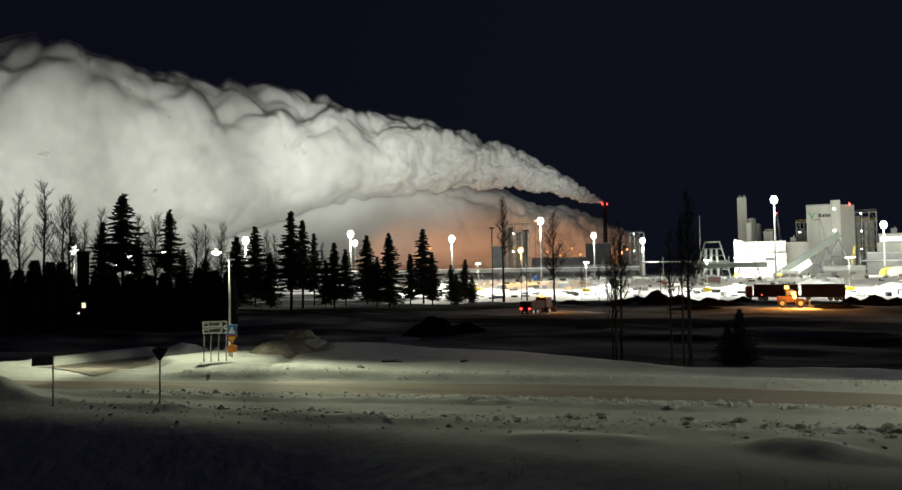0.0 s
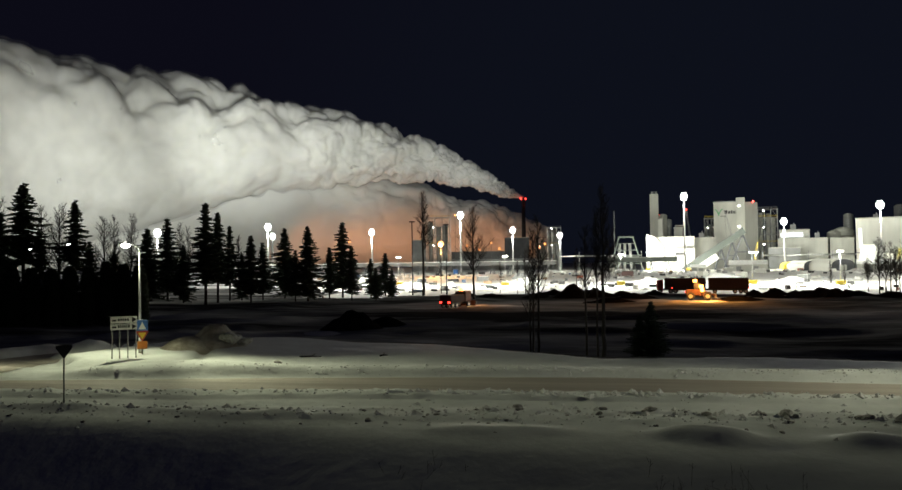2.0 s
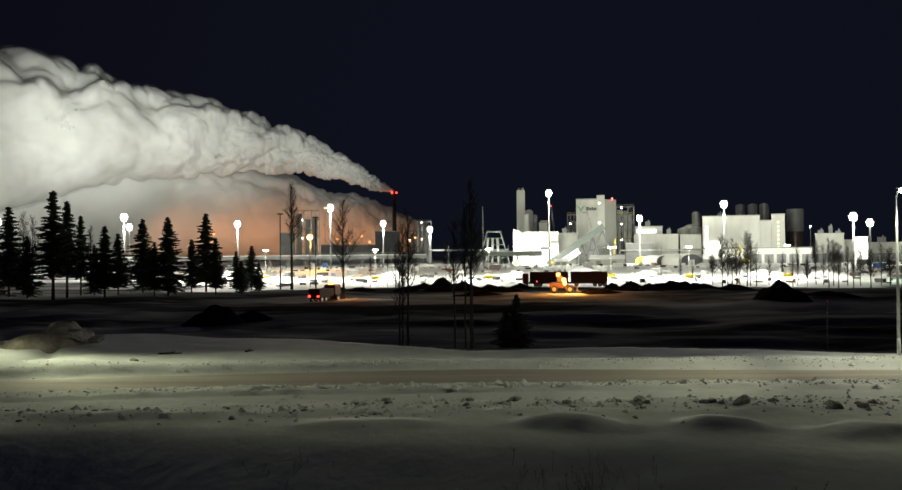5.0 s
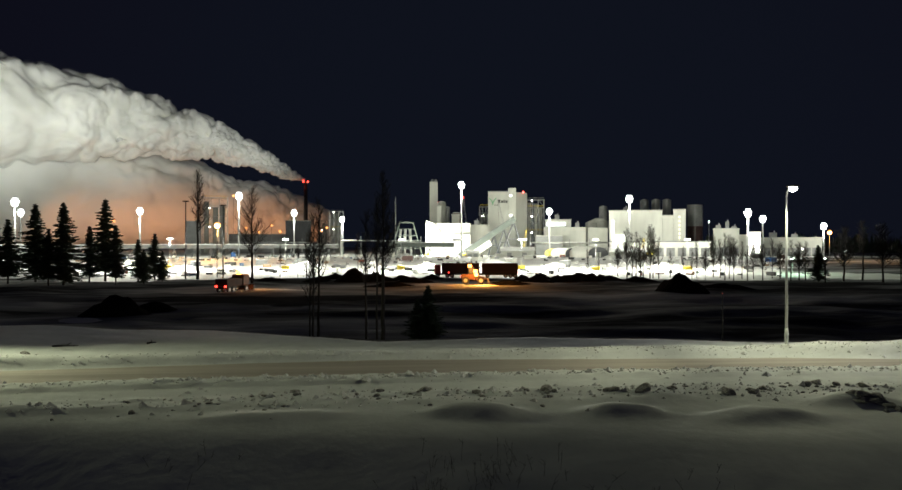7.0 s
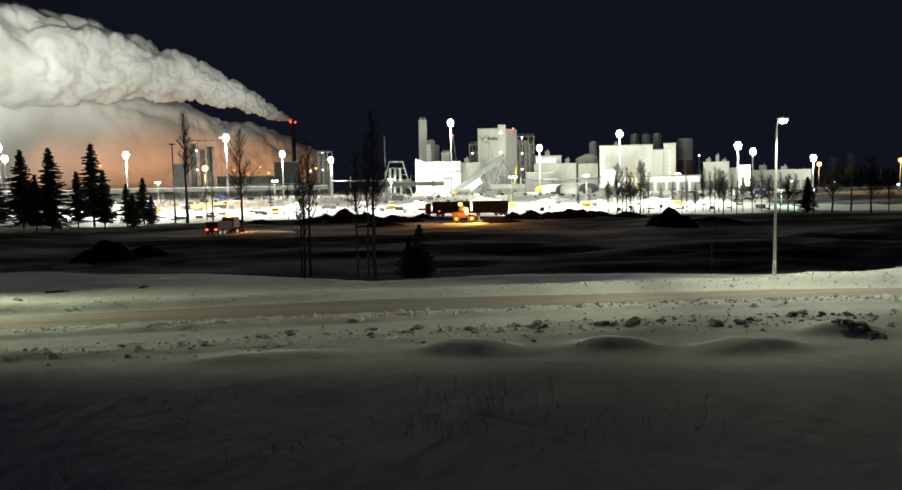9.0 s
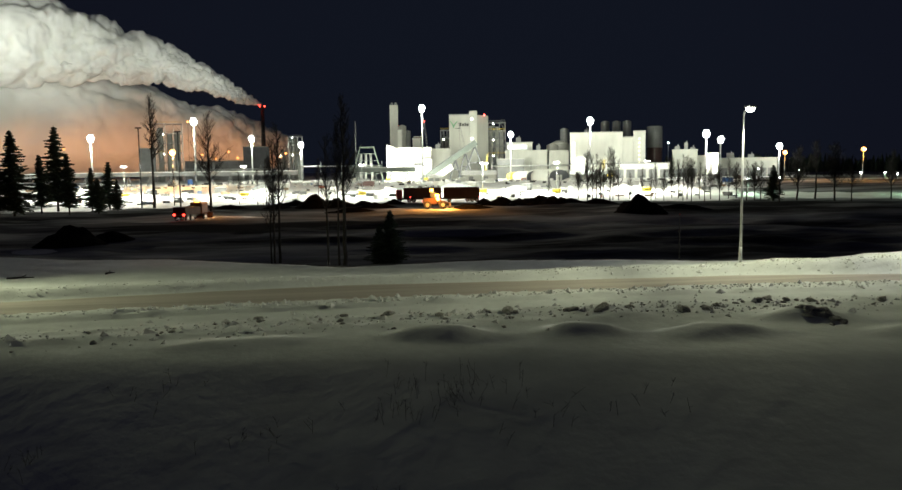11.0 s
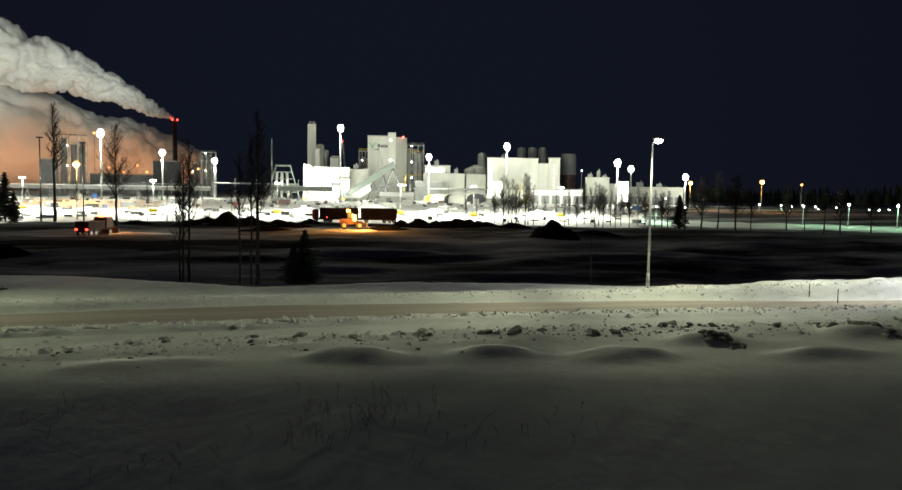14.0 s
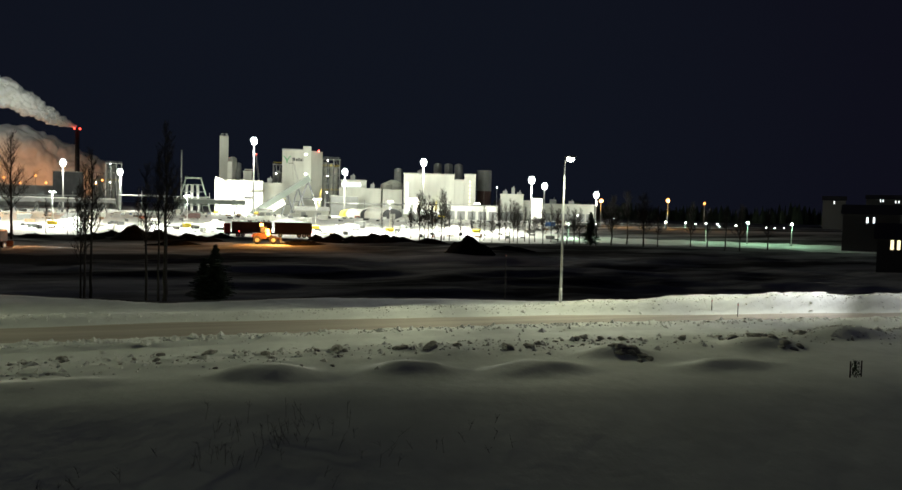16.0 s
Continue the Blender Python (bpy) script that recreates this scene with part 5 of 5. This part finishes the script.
for i, (b, e, k, wd) in enumerate(((-29.55, 5.55, 0, 1.0), (-28.19, 6.24, 1, 1.0), (-27.0, 5.25, 2, 0.8), (-26.65, 5.26, 1, 1.0), (-25.67, 3.73, 1, 0.7), (-24.64, 4.54, 0, 0.9), (-21.22, 4.19, 2, 1.0), (-18.54, 3.4, 2, 1.0), (-17.9, 3.5, 0, 0.9),
                                   (-16.77, 3.61, 2, 0.9), (-22.3, 4.1, 0, 1.0), (-13.6, 3.0, 2, 0.8), (-13.1, 2.8, 0, 0.8), (-9.6, 2.2, 1, 0.8), (-30.6, 5.0, 1, 1.0), (-32.0, 5.6, 2, 1.0), (-34, 5.2, 0, 1.0),
                                   (3.85, 5.37, 1, 0.9), (7.62, 4.21, 2, 1.0), (5.2, 0.4, 1, 0.8), (9.6, 0.1, 1, 0.8), (10.9, 0.2, 3, 0.7),
                                   (35.25, 1.19, 4, 0.9), (35.9, 1.0, 0, 0.9), (36.88, 1.39, 4, 0.9), (36.4, 0.4, 1, 0.9), (37.49, 0.6, 0, 0.9), (41.24, 0.75, 4, 0.8), (42.01, 0.9, 1, 0.9), (42.6, 0.5, 4, 0.9), (43.15, 0.3, 0, 0.9), (43.9, 0.2, 4, 0.9), (39.2, 0.0, 1, 0.8),
                                   (46.29, 0.4, 0, 1.0), (45.1, 0.5, 2, 0.9), (47.2, 0.3, 2, 0.9), (48.41, 0.7, 0, 0.9), (49.5, 1.2, 4, 1.2), (50.6, 1.6, 3, 1.2), (51.8, 1.4, 4, 1.2), (52.8, 0.6, 0, 1.0), (55.1, 0.9, 2, 1.1), (56.2, 0.6, 0, 1.1), (57.4, 0.5, 3, 1.1), (58.4, 0.8, 2, 1.1), (60.2, 0.6, 0, 1.1),
                                   (40.1, 0.4, 2, 0.7), (33.2, -0.4, 1, 0.7), (32.4, -0.2, 2, 0.6), (34.6, 0.3, 4, 0.8), (35.6, 0.9, 2, 0.8), (36.2, 0.6, 4, 0.9), (37.1, 1.1, 0, 0.8), (38.3, -0.3, 2, 0.8), (39.8, -0.1, 0, 0.7), (40.7, -0.2, 4, 0.7), (41.7, 0.5, 2, 0.9), (42.3, 0.7, 4, 0.9), (43.5, 0.0, 2, 0.9), (44.5, 0.1, 4, 1.0), (45.6, 0.2, 4, 1.0), (46.8, 0.2, 4, 1.0), (11.5, 1.0, 1, 0.8), (15.3, 1.0, 1, 0.8))):
    plant(BARE[k], b, (172 if 7 < b < 18 and e > 1 else 190) + 8 * math.sin(i * 1.7), e, 20.0, wd * rnd.uniform(0.9, 1.1), rnd.uniform(0, 6))
# slender trees and a dark bush on the verge beyond the road
for i, (b, d, e, k, wd) in enumerate(((12.35, 46.5, 3.4, 1, 0.7), (12.0, 47.0, 2.4, 1, 0.7), (11.75, 46.0, 1.0, 0, 0.6), (15.9, 45.5, 2.6, 1, 0.7), (17.1, 44.6, 5.4, 1, 0.9), (16.7, 45.0, 3.6, 3, 0.6))):
    plant(BARE[k], b, d, e, 20.0, wd, 1.3 * i)
# dark woods far behind the village
def far_woods():
    r = random.Random(31)
    paths = []
    for i in range(900):
        b, d = r.uniform(39, 80), r.uniform(640, 900)
        p = at(b, d, -1.0)
        h = r.uniform(10, 17) * (1 + 0.35 * noise.noise((b * 0.35, 0, 0)))
        paths.append((p, p + Vector((r.uniform(-0.3, 0.3), 0, h)), h * r.uniform(0.14, 0.26), 0.05))
    tagged(mesh_part("far_woods", *rods(paths, 6), M_NEEDLE), "dark belt of conifer woods far behind the village", "woods", kind="stuff")


far_woods()
# street light pole without lamp, dark against the yard
for b, e in ((3.05, 3.19), (5.6, 2.95)):
    p = at(b, 188)
    z = ground_z(p.x, p.y)
    ob = thing("dark_pole", pose(p.x, p.y, z - 0.2, 0, 0, -(b - 17)), "dark pole with a double bracket on top", "pole", "poles at the yard edge")
    h = up(e, 188) - z
    part("post", rod(B(), (0, 0, 0), (0, 0, h), 0.16, 0.12, n=8), M_BLACK, ob)
    part("bracket", box(B(), -0.7, 0.7, -0.15, 0.15, h + 0.004, h + 0.3, 0.08), M_BLACK, ob)


def clipped_hedge(b, d, e, w, label):
    """A dense dark evergreen bush of many small sprays."""
    p = at(b, d)
    z = ground_z(p.x, p.y) - 0.1
    h = up(e, d) - z
    r = random.Random(int(b * 100))
    vs, fs = [], []
    for i in range(1500):
        u, a = r.random(), r.uniform(0, 6.28)
        prof = w * math.sqrt(max(0.02, 1 - u ** 2.6)) * (0.85 + 0.15 * math.sin(3 * a + b))
        rr = prof * r.uniform(0.75, 1.05)
        c = Vector((rr * math.cos(a), rr * math.sin(a), u * h))
        s = r.uniform(0.3, 0.6)
        q = len(vs)
        o = Vector((math.cos(a), math.sin(a), 0.6)) * s
        t = Vector((-math.sin(a), math.cos(a), r.uniform(-0.4, 0.4))) * s
        vs += [c - t, c + t, c + o, c - o * 0.6 - Vector((0, 0, s))]
        fs += [(q, q + 1, q + 2), (q, q + 3, q + 1)]
    ob = thing("evergreen_bush", pose(p.x, p.y, z), label, "bush", "dark bushes by the house")
    mesh_part("foliage", vs, fs, M_NEEDLE, ob)
    mesh_part("core", *rods([(Vector((0, 0, 0)), Vector((0, 0, h * 0.6)), w * 0.85, w * 0.7), (Vector((0, 0, h * 0.6)), Vector((0, 0, h * 0.85)), w * 0.7, w * 0.42), (Vector((0, 0, h * 0.85)), Vector((0, 0, h * 0.99)), w * 0.42, w * 0.05)], 12), M_NEEDLE, ob)
    return ob


for b, e, w in ((-30.5, 1.3, 1.9), (-29.6, 0.6, 1.7), (-28.7, 1.2, 1.8), (-27.8, 1.1, 1.8), (-27.1, 1.1, 1.6), (-26.7, 0.3, 1.6), (-25.0, 0.0, 2.0), (-24.0, 0.3, 2.0), (-22.9, 0.2, 2.0), (-21.7, 0.1, 2.2), (-20.6, 0.3, 2.0), (-19.5, 0.2, 2.0),
                (-18.4, 0.6, 1.7), (-17.3, 0.4, 1.8), (-16.3, 0.2, 2.0), (-31.6, 1.0, 2.0), (-33, 1.2, 2.0)):
    clipped_hedge(b, 118, e - 0.2, w * 0.62, "dense dark evergreen bush in a row")
for b, e, d in ((20.5, -2.9, 46.5), (19.7, -3.9, 47.0), (20.9, -4.6, 46.0)):
    plant(SPRUCE[3], b, d, e, 18.0, 1.7, b)

# ---------------------------------------------------------------- roadside signs
D = 46.0
p = at(-17.33, D)
zg = ground_z(p.x, p.y)
ob = site("direction_sign", -17.33, D, "white two-panel direction sign with black arrows on posts", "road sign")
w = span(-18.18, -16.49, D)
zt, zm, zb = up(-3.32, D) - zg, up(-3.80, D) - zg, up(-4.22, D) - zg
for z0, z1 in ((zm + 0.03, zt), (zb, zm - 0.01)):
    pn = part("panel", box(B(), -w, w, -0.05, -0.02, z0, z1, 0.008), M_SIGN, ob)
    part("border", box(B(), -w + 0.02, w - 0.28, -0.056, -0.051, z1 - 0.05, z1 - 0.03), M_BLACK, pn)
    part("arrow_head", poly(B(), [(w - 0.26, z0 + 0.02), (w - 0.02, (z0 + z1) / 2), (w - 0.26, z1 - 0.02)], 0.006, pose(0, -0.058, 0)), M_BLACK, pn)
    part("pictogram", box(B(), -w + 0.08, -w + 0.3, -0.057, -0.051, z0 + 0.1, z0 + 0.2), M_BLACK, pn)
    x = -w + 0.38
    rr = random.Random(int(z0 * 100))
    while x < w - 0.42:
        ww = rr.uniform(0.06, 0.1)
        part("text_bar", box(B(), x, x + ww, -0.057, -0.051, z0 + 0.11, z0 + 0.11 + rr.choice((0.14, 0.14, 0.18))), M_BLACK, pn)
        x += ww + 0.03
for x in (-w + 0.08, -w * 0.32, w * 0.3, w - 0.06):
    part("post", rod(B(), (x, 0, -0.4), (x, 0, zt - 0.05), 0.035, n=8), M_POST, ob)

D = 47.3
p = at(-16.15, D)
zg = ground_z(p.x, p.y)
ob = site("crossing_sign_post", -16.15, D, "post with a blue crossing sign above a yellow warning sign", "road sign")
z1, z2, z3 = up(-4.0, D) - zg, up(-4.72, D) - zg, up(-5.35, D) - zg
part("post", rod(B(), (0, 0.05, -0.4), (0, 0.05, z1 + 0.35), 0.035, n=8), M_POST, ob)
pn = part("blue_plate", box(B(), -0.3, 0.3, -0.02, 0.01, z1 - 0.3, z1 + 0.32, 0.01), M_BLUE, ob)
part("white_triangle", poly(B(), [(-0.2, z1 - 0.2), (0.2, z1 - 0.2), (0, z1 + 0.22)], 0.006, pose(0, -0.028, 0)), M_SIGN, pn)
pn = part("red_plate", poly(B(), [(-0.36, z2 + 0.3), (0.36, z2 + 0.3), (0, z2 - 0.32)], 0.03, pose(0, -0.02, 0)), M_RED, ob)
part("yellow_triangle", poly(B(), [(-0.22, z2 + 0.2), (0.22, z2 + 0.2), (0, z2 - 0.17)], 0.006, pose(0, -0.028, 0)), M_YELLOW, pn)
part("orange_plate", box(B(), -0.27, 0.27, -0.02, 0.01, z3 - 0.2, z3 + 0.25, 0.01), M_ORANGE, ob)

D = 35.8
p = at(-27.65, D)
zg = ground_z(p.x, p.y)
ob = site("name_sign", -27.65, D, "dark sign plate on a thin snow-footed post", "road sign")
zt, zb = up(-5.2, D) - zg, up(-5.8, D) - zg
part("post", rod(B(), (0, 0, -0.4), (0, 0, zt + 0.02), 0.032, n=8), M_POST, ob)
part("plate", box(B(), -0.78, -0.01, -0.07, -0.035, zb, zt, 0.008), M_DARK, ob)
D = 33.6
p = at(-21.03, D)
zg = ground_z(p.x, p.y)
ob = site("yield_sign", -21.03, D, "yield sign seen from its dark back on a post", "road sign")
zt = up(-5.05, D) - zg
part("post", rod(B(), (0, 0, -0.4), (0, 0, zt - 0.05), 0.032, n=8), M_POST, ob)
part("plate", poly(B(), [(-0.29, zt - 0.02), (0, zt + 0.03), (0.29, zt - 0.02), (0.29, zt - 0.12), (0.04, zt - 0.5), (-0.04, zt - 0.5), (-0.29, zt - 0.12)], 0.02, pose(0, -0.055, 0)), M_BLACK, ob)

# snow stakes and thin posts
for b, d, h in ((58.5, 45.0, 0.9), (56.75, 45.5, 0.75), (41.85, 46.5, 2.9)):
    p = at(b, d)
    ob = thing("snow_stake", pose(p.x, p.y, ground_z(p.x, p.y) - 0.1), "thin snow stake standing in the ploughed bank", "stake", "stakes by the road")
    part("stick", rod(B(), (0, 0, 0), (0, 0, h), 0.025, n=6), M_BARK, ob)
    part("band", rod(B(), (0, 0, h - 0.14), (0, 0, h - 0.06), 0.034, n=6), M_RED, ob)

# young tree tied between two stakes
p = at(66.05, 30.0)
zg = ground_z(p.x, p.y)
ob = thing("staked_sapling", pose(p.x, p.y, zg - 0.05), "small dark sapling tied between two stakes in snow", "sapling")
for x in (-0.26, 0.26):
    part("stake", rod(B(), (x, 0, 0), (x, 0, 0.62), 0.025, n=6), M_BARK, ob)
vs, fs = [], []
rr = random.Random(3)
for i in range(160):
    a, u = rr.uniform(0, 6.28), rr.random()
    c = Vector((math.cos(a) * 0.17 * (1 - u) * rr.random(), math.sin(a) * 0.17 * rr.random(), 0.05 + 0.55 * u))
    q = len(vs)
    vs += [c, c + Vector((rr.uniform(-0.06, 0.06), rr.uniform(-0.05, 0.05), 0.08)), c + Vector((rr.uniform(-0.06, 0.06), 0.03, -0.03))]
    fs.append((q, q + 1, q + 2))
mesh_part("foliage", vs, fs, M_NEEDLE, ob)

# ---------------------------------------------------------------- snow lumps, sticks, dry weeds
def lump_mesh(seed):
    r = random.Random(seed)
    bm = B()
    bmesh.ops.create_icosphere(bm, subdivisions=2, radius=1.0)
    for v in bm.verts:
        q = v.co * 1.1 + Vector((seed * 5.1, 0, 0))
        v.co *= 1 + 0.55 * noise.noise(q) + 0.25 * noise.noise(q * 2.3)
        v.co.z *= 0.65
    me = bpy.data.meshes.new("snow_lump")
    bm.to_mesh(me)
    bm.free()
    me.materials.append(M_STONE)
    return me


LUMPS = [lump_mesh(i) for i in range(7)]
rnd = random.Random(21)
for i in range(230):
    x = rnd.uniform(-24, 58)
    near = rnd.random() < 0.75
    y = float(near_edge(x)) - (4.5 + abs(rnd.gauss(0, 1.1)) if near else rnd.gauss(1.2, 0.4))
    s = min(0.24, 0.05 + rnd.expovariate(1 / 0.045)) * (1.0 if near else 0.6) * (0.6 if x < -6 else 1.0)
    ob = new("snow_lump", LUMPS[i % 7])
    ob.matrix_basis = Matrix.LocRotScale((x, y, ground_z(x, y) + 0.12 * s), Euler((rnd.uniform(-0.4, 0.4), rnd.uniform(-0.4, 0.4), rnd.uniform(0, 6.28))), (s * rnd.uniform(0.8, 1.5), s, s * rnd.uniform(0.7, 1.2)))
    tagged(ob, "dirty lump of ploughed snow on the verge", "snow lump", "lumps along the road")
for b, d, s in ((20.3, 28.1, 0.22), (29.4, 28.5, 0.22), (42.2, 29.6, 0.22), (43.9, 30.2, 0.18), (47.8, 33.1, 0.20), (24.2, 27.9, 0.18), (10.6, 28.6, 0.18), (34.1, 28.9, 0.19), (-6.96, 43.2, 0.2), (-10.2, 49.0, 0.6), (-9.3, 49.0, 0.35)):
    p = at(b, d)
    ob = new("snow_lump", LUMPS[int(b) % 7])
    ob.matrix_basis = Matrix.LocRotScale((p.x, p.y, ground_z(p.x, p.y) + (0.1 if s < 0.3 else 0.9) * s), Euler((0, 0.2, b)), (s * 1.3, s, s))
    tagged(ob, "large dirty lump of ploughed snow on the verge", "snow lump", "lumps along the road")

rnd = random.Random(8)
for i in range(26):
    p = at(51 + rnd.gauss(0, 0.9), 29.9 + rnd.gauss(0, 0.4)) if i % 2 else at(60.5 + rnd.gauss(0, 1.6), 34.6 + rnd.gauss(0, 0.6))
    sz = rnd.uniform(0.08, 0.22)
    ob = new("snow_lump", LUMPS[i % 7])
    ob.matrix_basis = Matrix.LocRotScale((p.x, p.y, ground_z(p.x, p.y) + 0.1 * sz), Euler((0.2, 0.1, i)), (sz * 1.4, sz, sz))
    tagged(ob, "dirty lump of ploughed snow on the verge", "snow lump", "lumps along the road")

# crumbled snow along both road edges
vs, fs = [], []
rnd = random.Random(33)
OCT = [Vector(v) for v in ((1, 0, 0), (0, 1, 0), (-1, 0, 0), (0, -1, 0), (0, 0, 1), (0, 0, -1))]
OF = ((0, 1, 4), (1, 2, 4), (2, 3, 4), (3, 0, 4), (1, 0, 5), (2, 1, 5), (3, 2, 5), (0, 3, 5))
for i in range(10000):
    x = rnd.uniform(-26, 70)
    far = rnd.random() < 0.35
    if far:
        y = float(far_edge(x)) + 0.7 + rnd.gauss(0, 0.4)
    else:
        y = float(near_edge(x)) - rnd.choice((rnd.gauss(1.1, 0.45), rnd.gauss(5.2, 0.9)))
    if x < -8 and rnd.random() < 0.6:
        continue
    s = 0.02 + rnd.expovariate(1 / (0.018 if far else 0.033))
    c = Vector((x, y, 0))
    k = len(vs)
    vs += [(x + v.x * s * rnd.uniform(0.6, 1.5), y + v.y * s * rnd.uniform(0.6, 1.4), v.z * s * rnd.uniform(0.5, 1.1)) for v in OCT]
    fs += [tuple(k + a for a in f) for f in OF]
va = np.array(vs).reshape(-1, 6, 3)
cz = height(va[:, :, 0].mean(1), va[:, :, 1].mean(1))
va[:, :, 2] += cz[:, None]
tagged(mesh_part("snow_crumbs", va.reshape(-1, 3).tolist(), fs, M_BANK), "crumbled ploughed snow along the road edges", "snow", kind="stuff")


def stick(b, d, length, turn, label, rise=0.05):
    p = at(b, d)
    ob = thing("branch", pose(p.x, p.y, ground_z(p.x, p.y) + 0.02, 0, 0, turn), label, "branch")
    rows = [(Vector((-length / 2, 0, 0.03)), Vector((0, 0.05, rise)), 0.06, 0.05), (Vector((0, 0.05, rise)), Vector((length / 2, 0, 0.04)), 0.05, 0.02), (Vector((0, 0.05, rise)), Vector((length * 0.2, 0.2, rise + 0.12)), 0.03, 0.01)]
    mesh_part("wood", *rods(rows, 6), M_BARK, ob)


stick(-4.6, 45.5, 1.3, 5, "dark fallen branch lying on the snow")
stick(0.8, 45, 0.5, 40, "short dark branch lying on the snow")


def weeds(b, d, n, w, h, seed):
    """A tuft of dry stalks poking out of the snow."""
    r = random.Random(seed)
    p = at(b, d)
    rows = []
    for i in range(n * 2 // 3):
        c = Vector((r.gauss(0, w), r.gauss(0, w * 0.5), 0))
        c.z = ground_z(p.x + c.x, p.y + c.y) - ground_z(p.x, p.y)
        t = c + Vector((r.gauss(0, 0.12), r.gauss(0, 0.1), h * r.uniform(0.4, 1.1)))
        rows.append((c, t, 0.006, 0.003))
        for k in range(3):
            f = r.uniform(0.4, 0.95)
            s = c.lerp(t, f)
            rows.append((s, s + Vector((r.gauss(0, 0.08), r.gauss(0, 0.08), 0.10)), 0.004, 0.002))
    ob = thing("dry_weeds", pose(p.x, p.y, ground_z(p.x, p.y) - 0.03), "tuft of dry dark stalks poking from snow", "weeds", "weed tufts in the snow")
    mesh_part("stalks", *rods(rows, 3), M_TWIG, ob)


for i, (b, d, n, w, h) in enumerate(((-10.5, 21.0, 40, 0.5, 0.45), (-6, 21.0, 25, 0.5, 0.4), (24.5, 20.5, 40, 0.9, 0.55), (26, 20.0, 30, 0.7, 0.5), (21.0, 19.5, 30, 0.7, 0.5), (33, 19, 14, 1.2, 0.4), (-14, 18, 20, 0.8, 0.4), (10, 19, 20, 1.0, 0.4), (18, 15.5, 26, 0.6, 0.5), (12, 16, 18, 0.7, 0.4), (40, 20, 14, 1.0, 0.4), (4, 22, 14, 0.8, 0.4))):
    weeds(b, d, n, w, h, i)

# work light towers in the front yard
for b, d, h in ((20.45, 386, 9), (23.2, 372, 8), (34.7, 364, 8), (43.95, 360, 8), (27.8, 372, 8), (2, 240, 9), (10, 232, 9), (18.5, 230, 9), (27.5, 232, 9), (33, 228, 9), (39.5, 232, 9), (-8, 262, 10), (-2.5, 250, 9)):
    p = at(b, d)
    z = ground_z(p.x, p.y)
    ob = thing("work_light_tower", pose(p.x, p.y, z), "slim trailer-mounted work light tower, lit", "light tower", "work light towers in the yard")
    part("trailer", box(B(), -1.2, 1.2, -0.7, 0.7, 0.3, 1.4, 0.08), M_YELLOW, ob)
    part("telescopic_mast", rod(B(), (0, 0, 1.41), (0, 0, h), 0.1, 0.06, n=8), M_STEEL, ob)
    part("lamp_bar", box(B(), -0.8, 0.8, -0.1, 0.1, h + 0.003, h + 0.3, 0.03), G_STREET, ob)
    lamp("tower_light", "POINT", pose(p.x, p.y + 0.6, z + h - 0.5), 46000 if d < 300 else 38000, WHITE, 0.6)
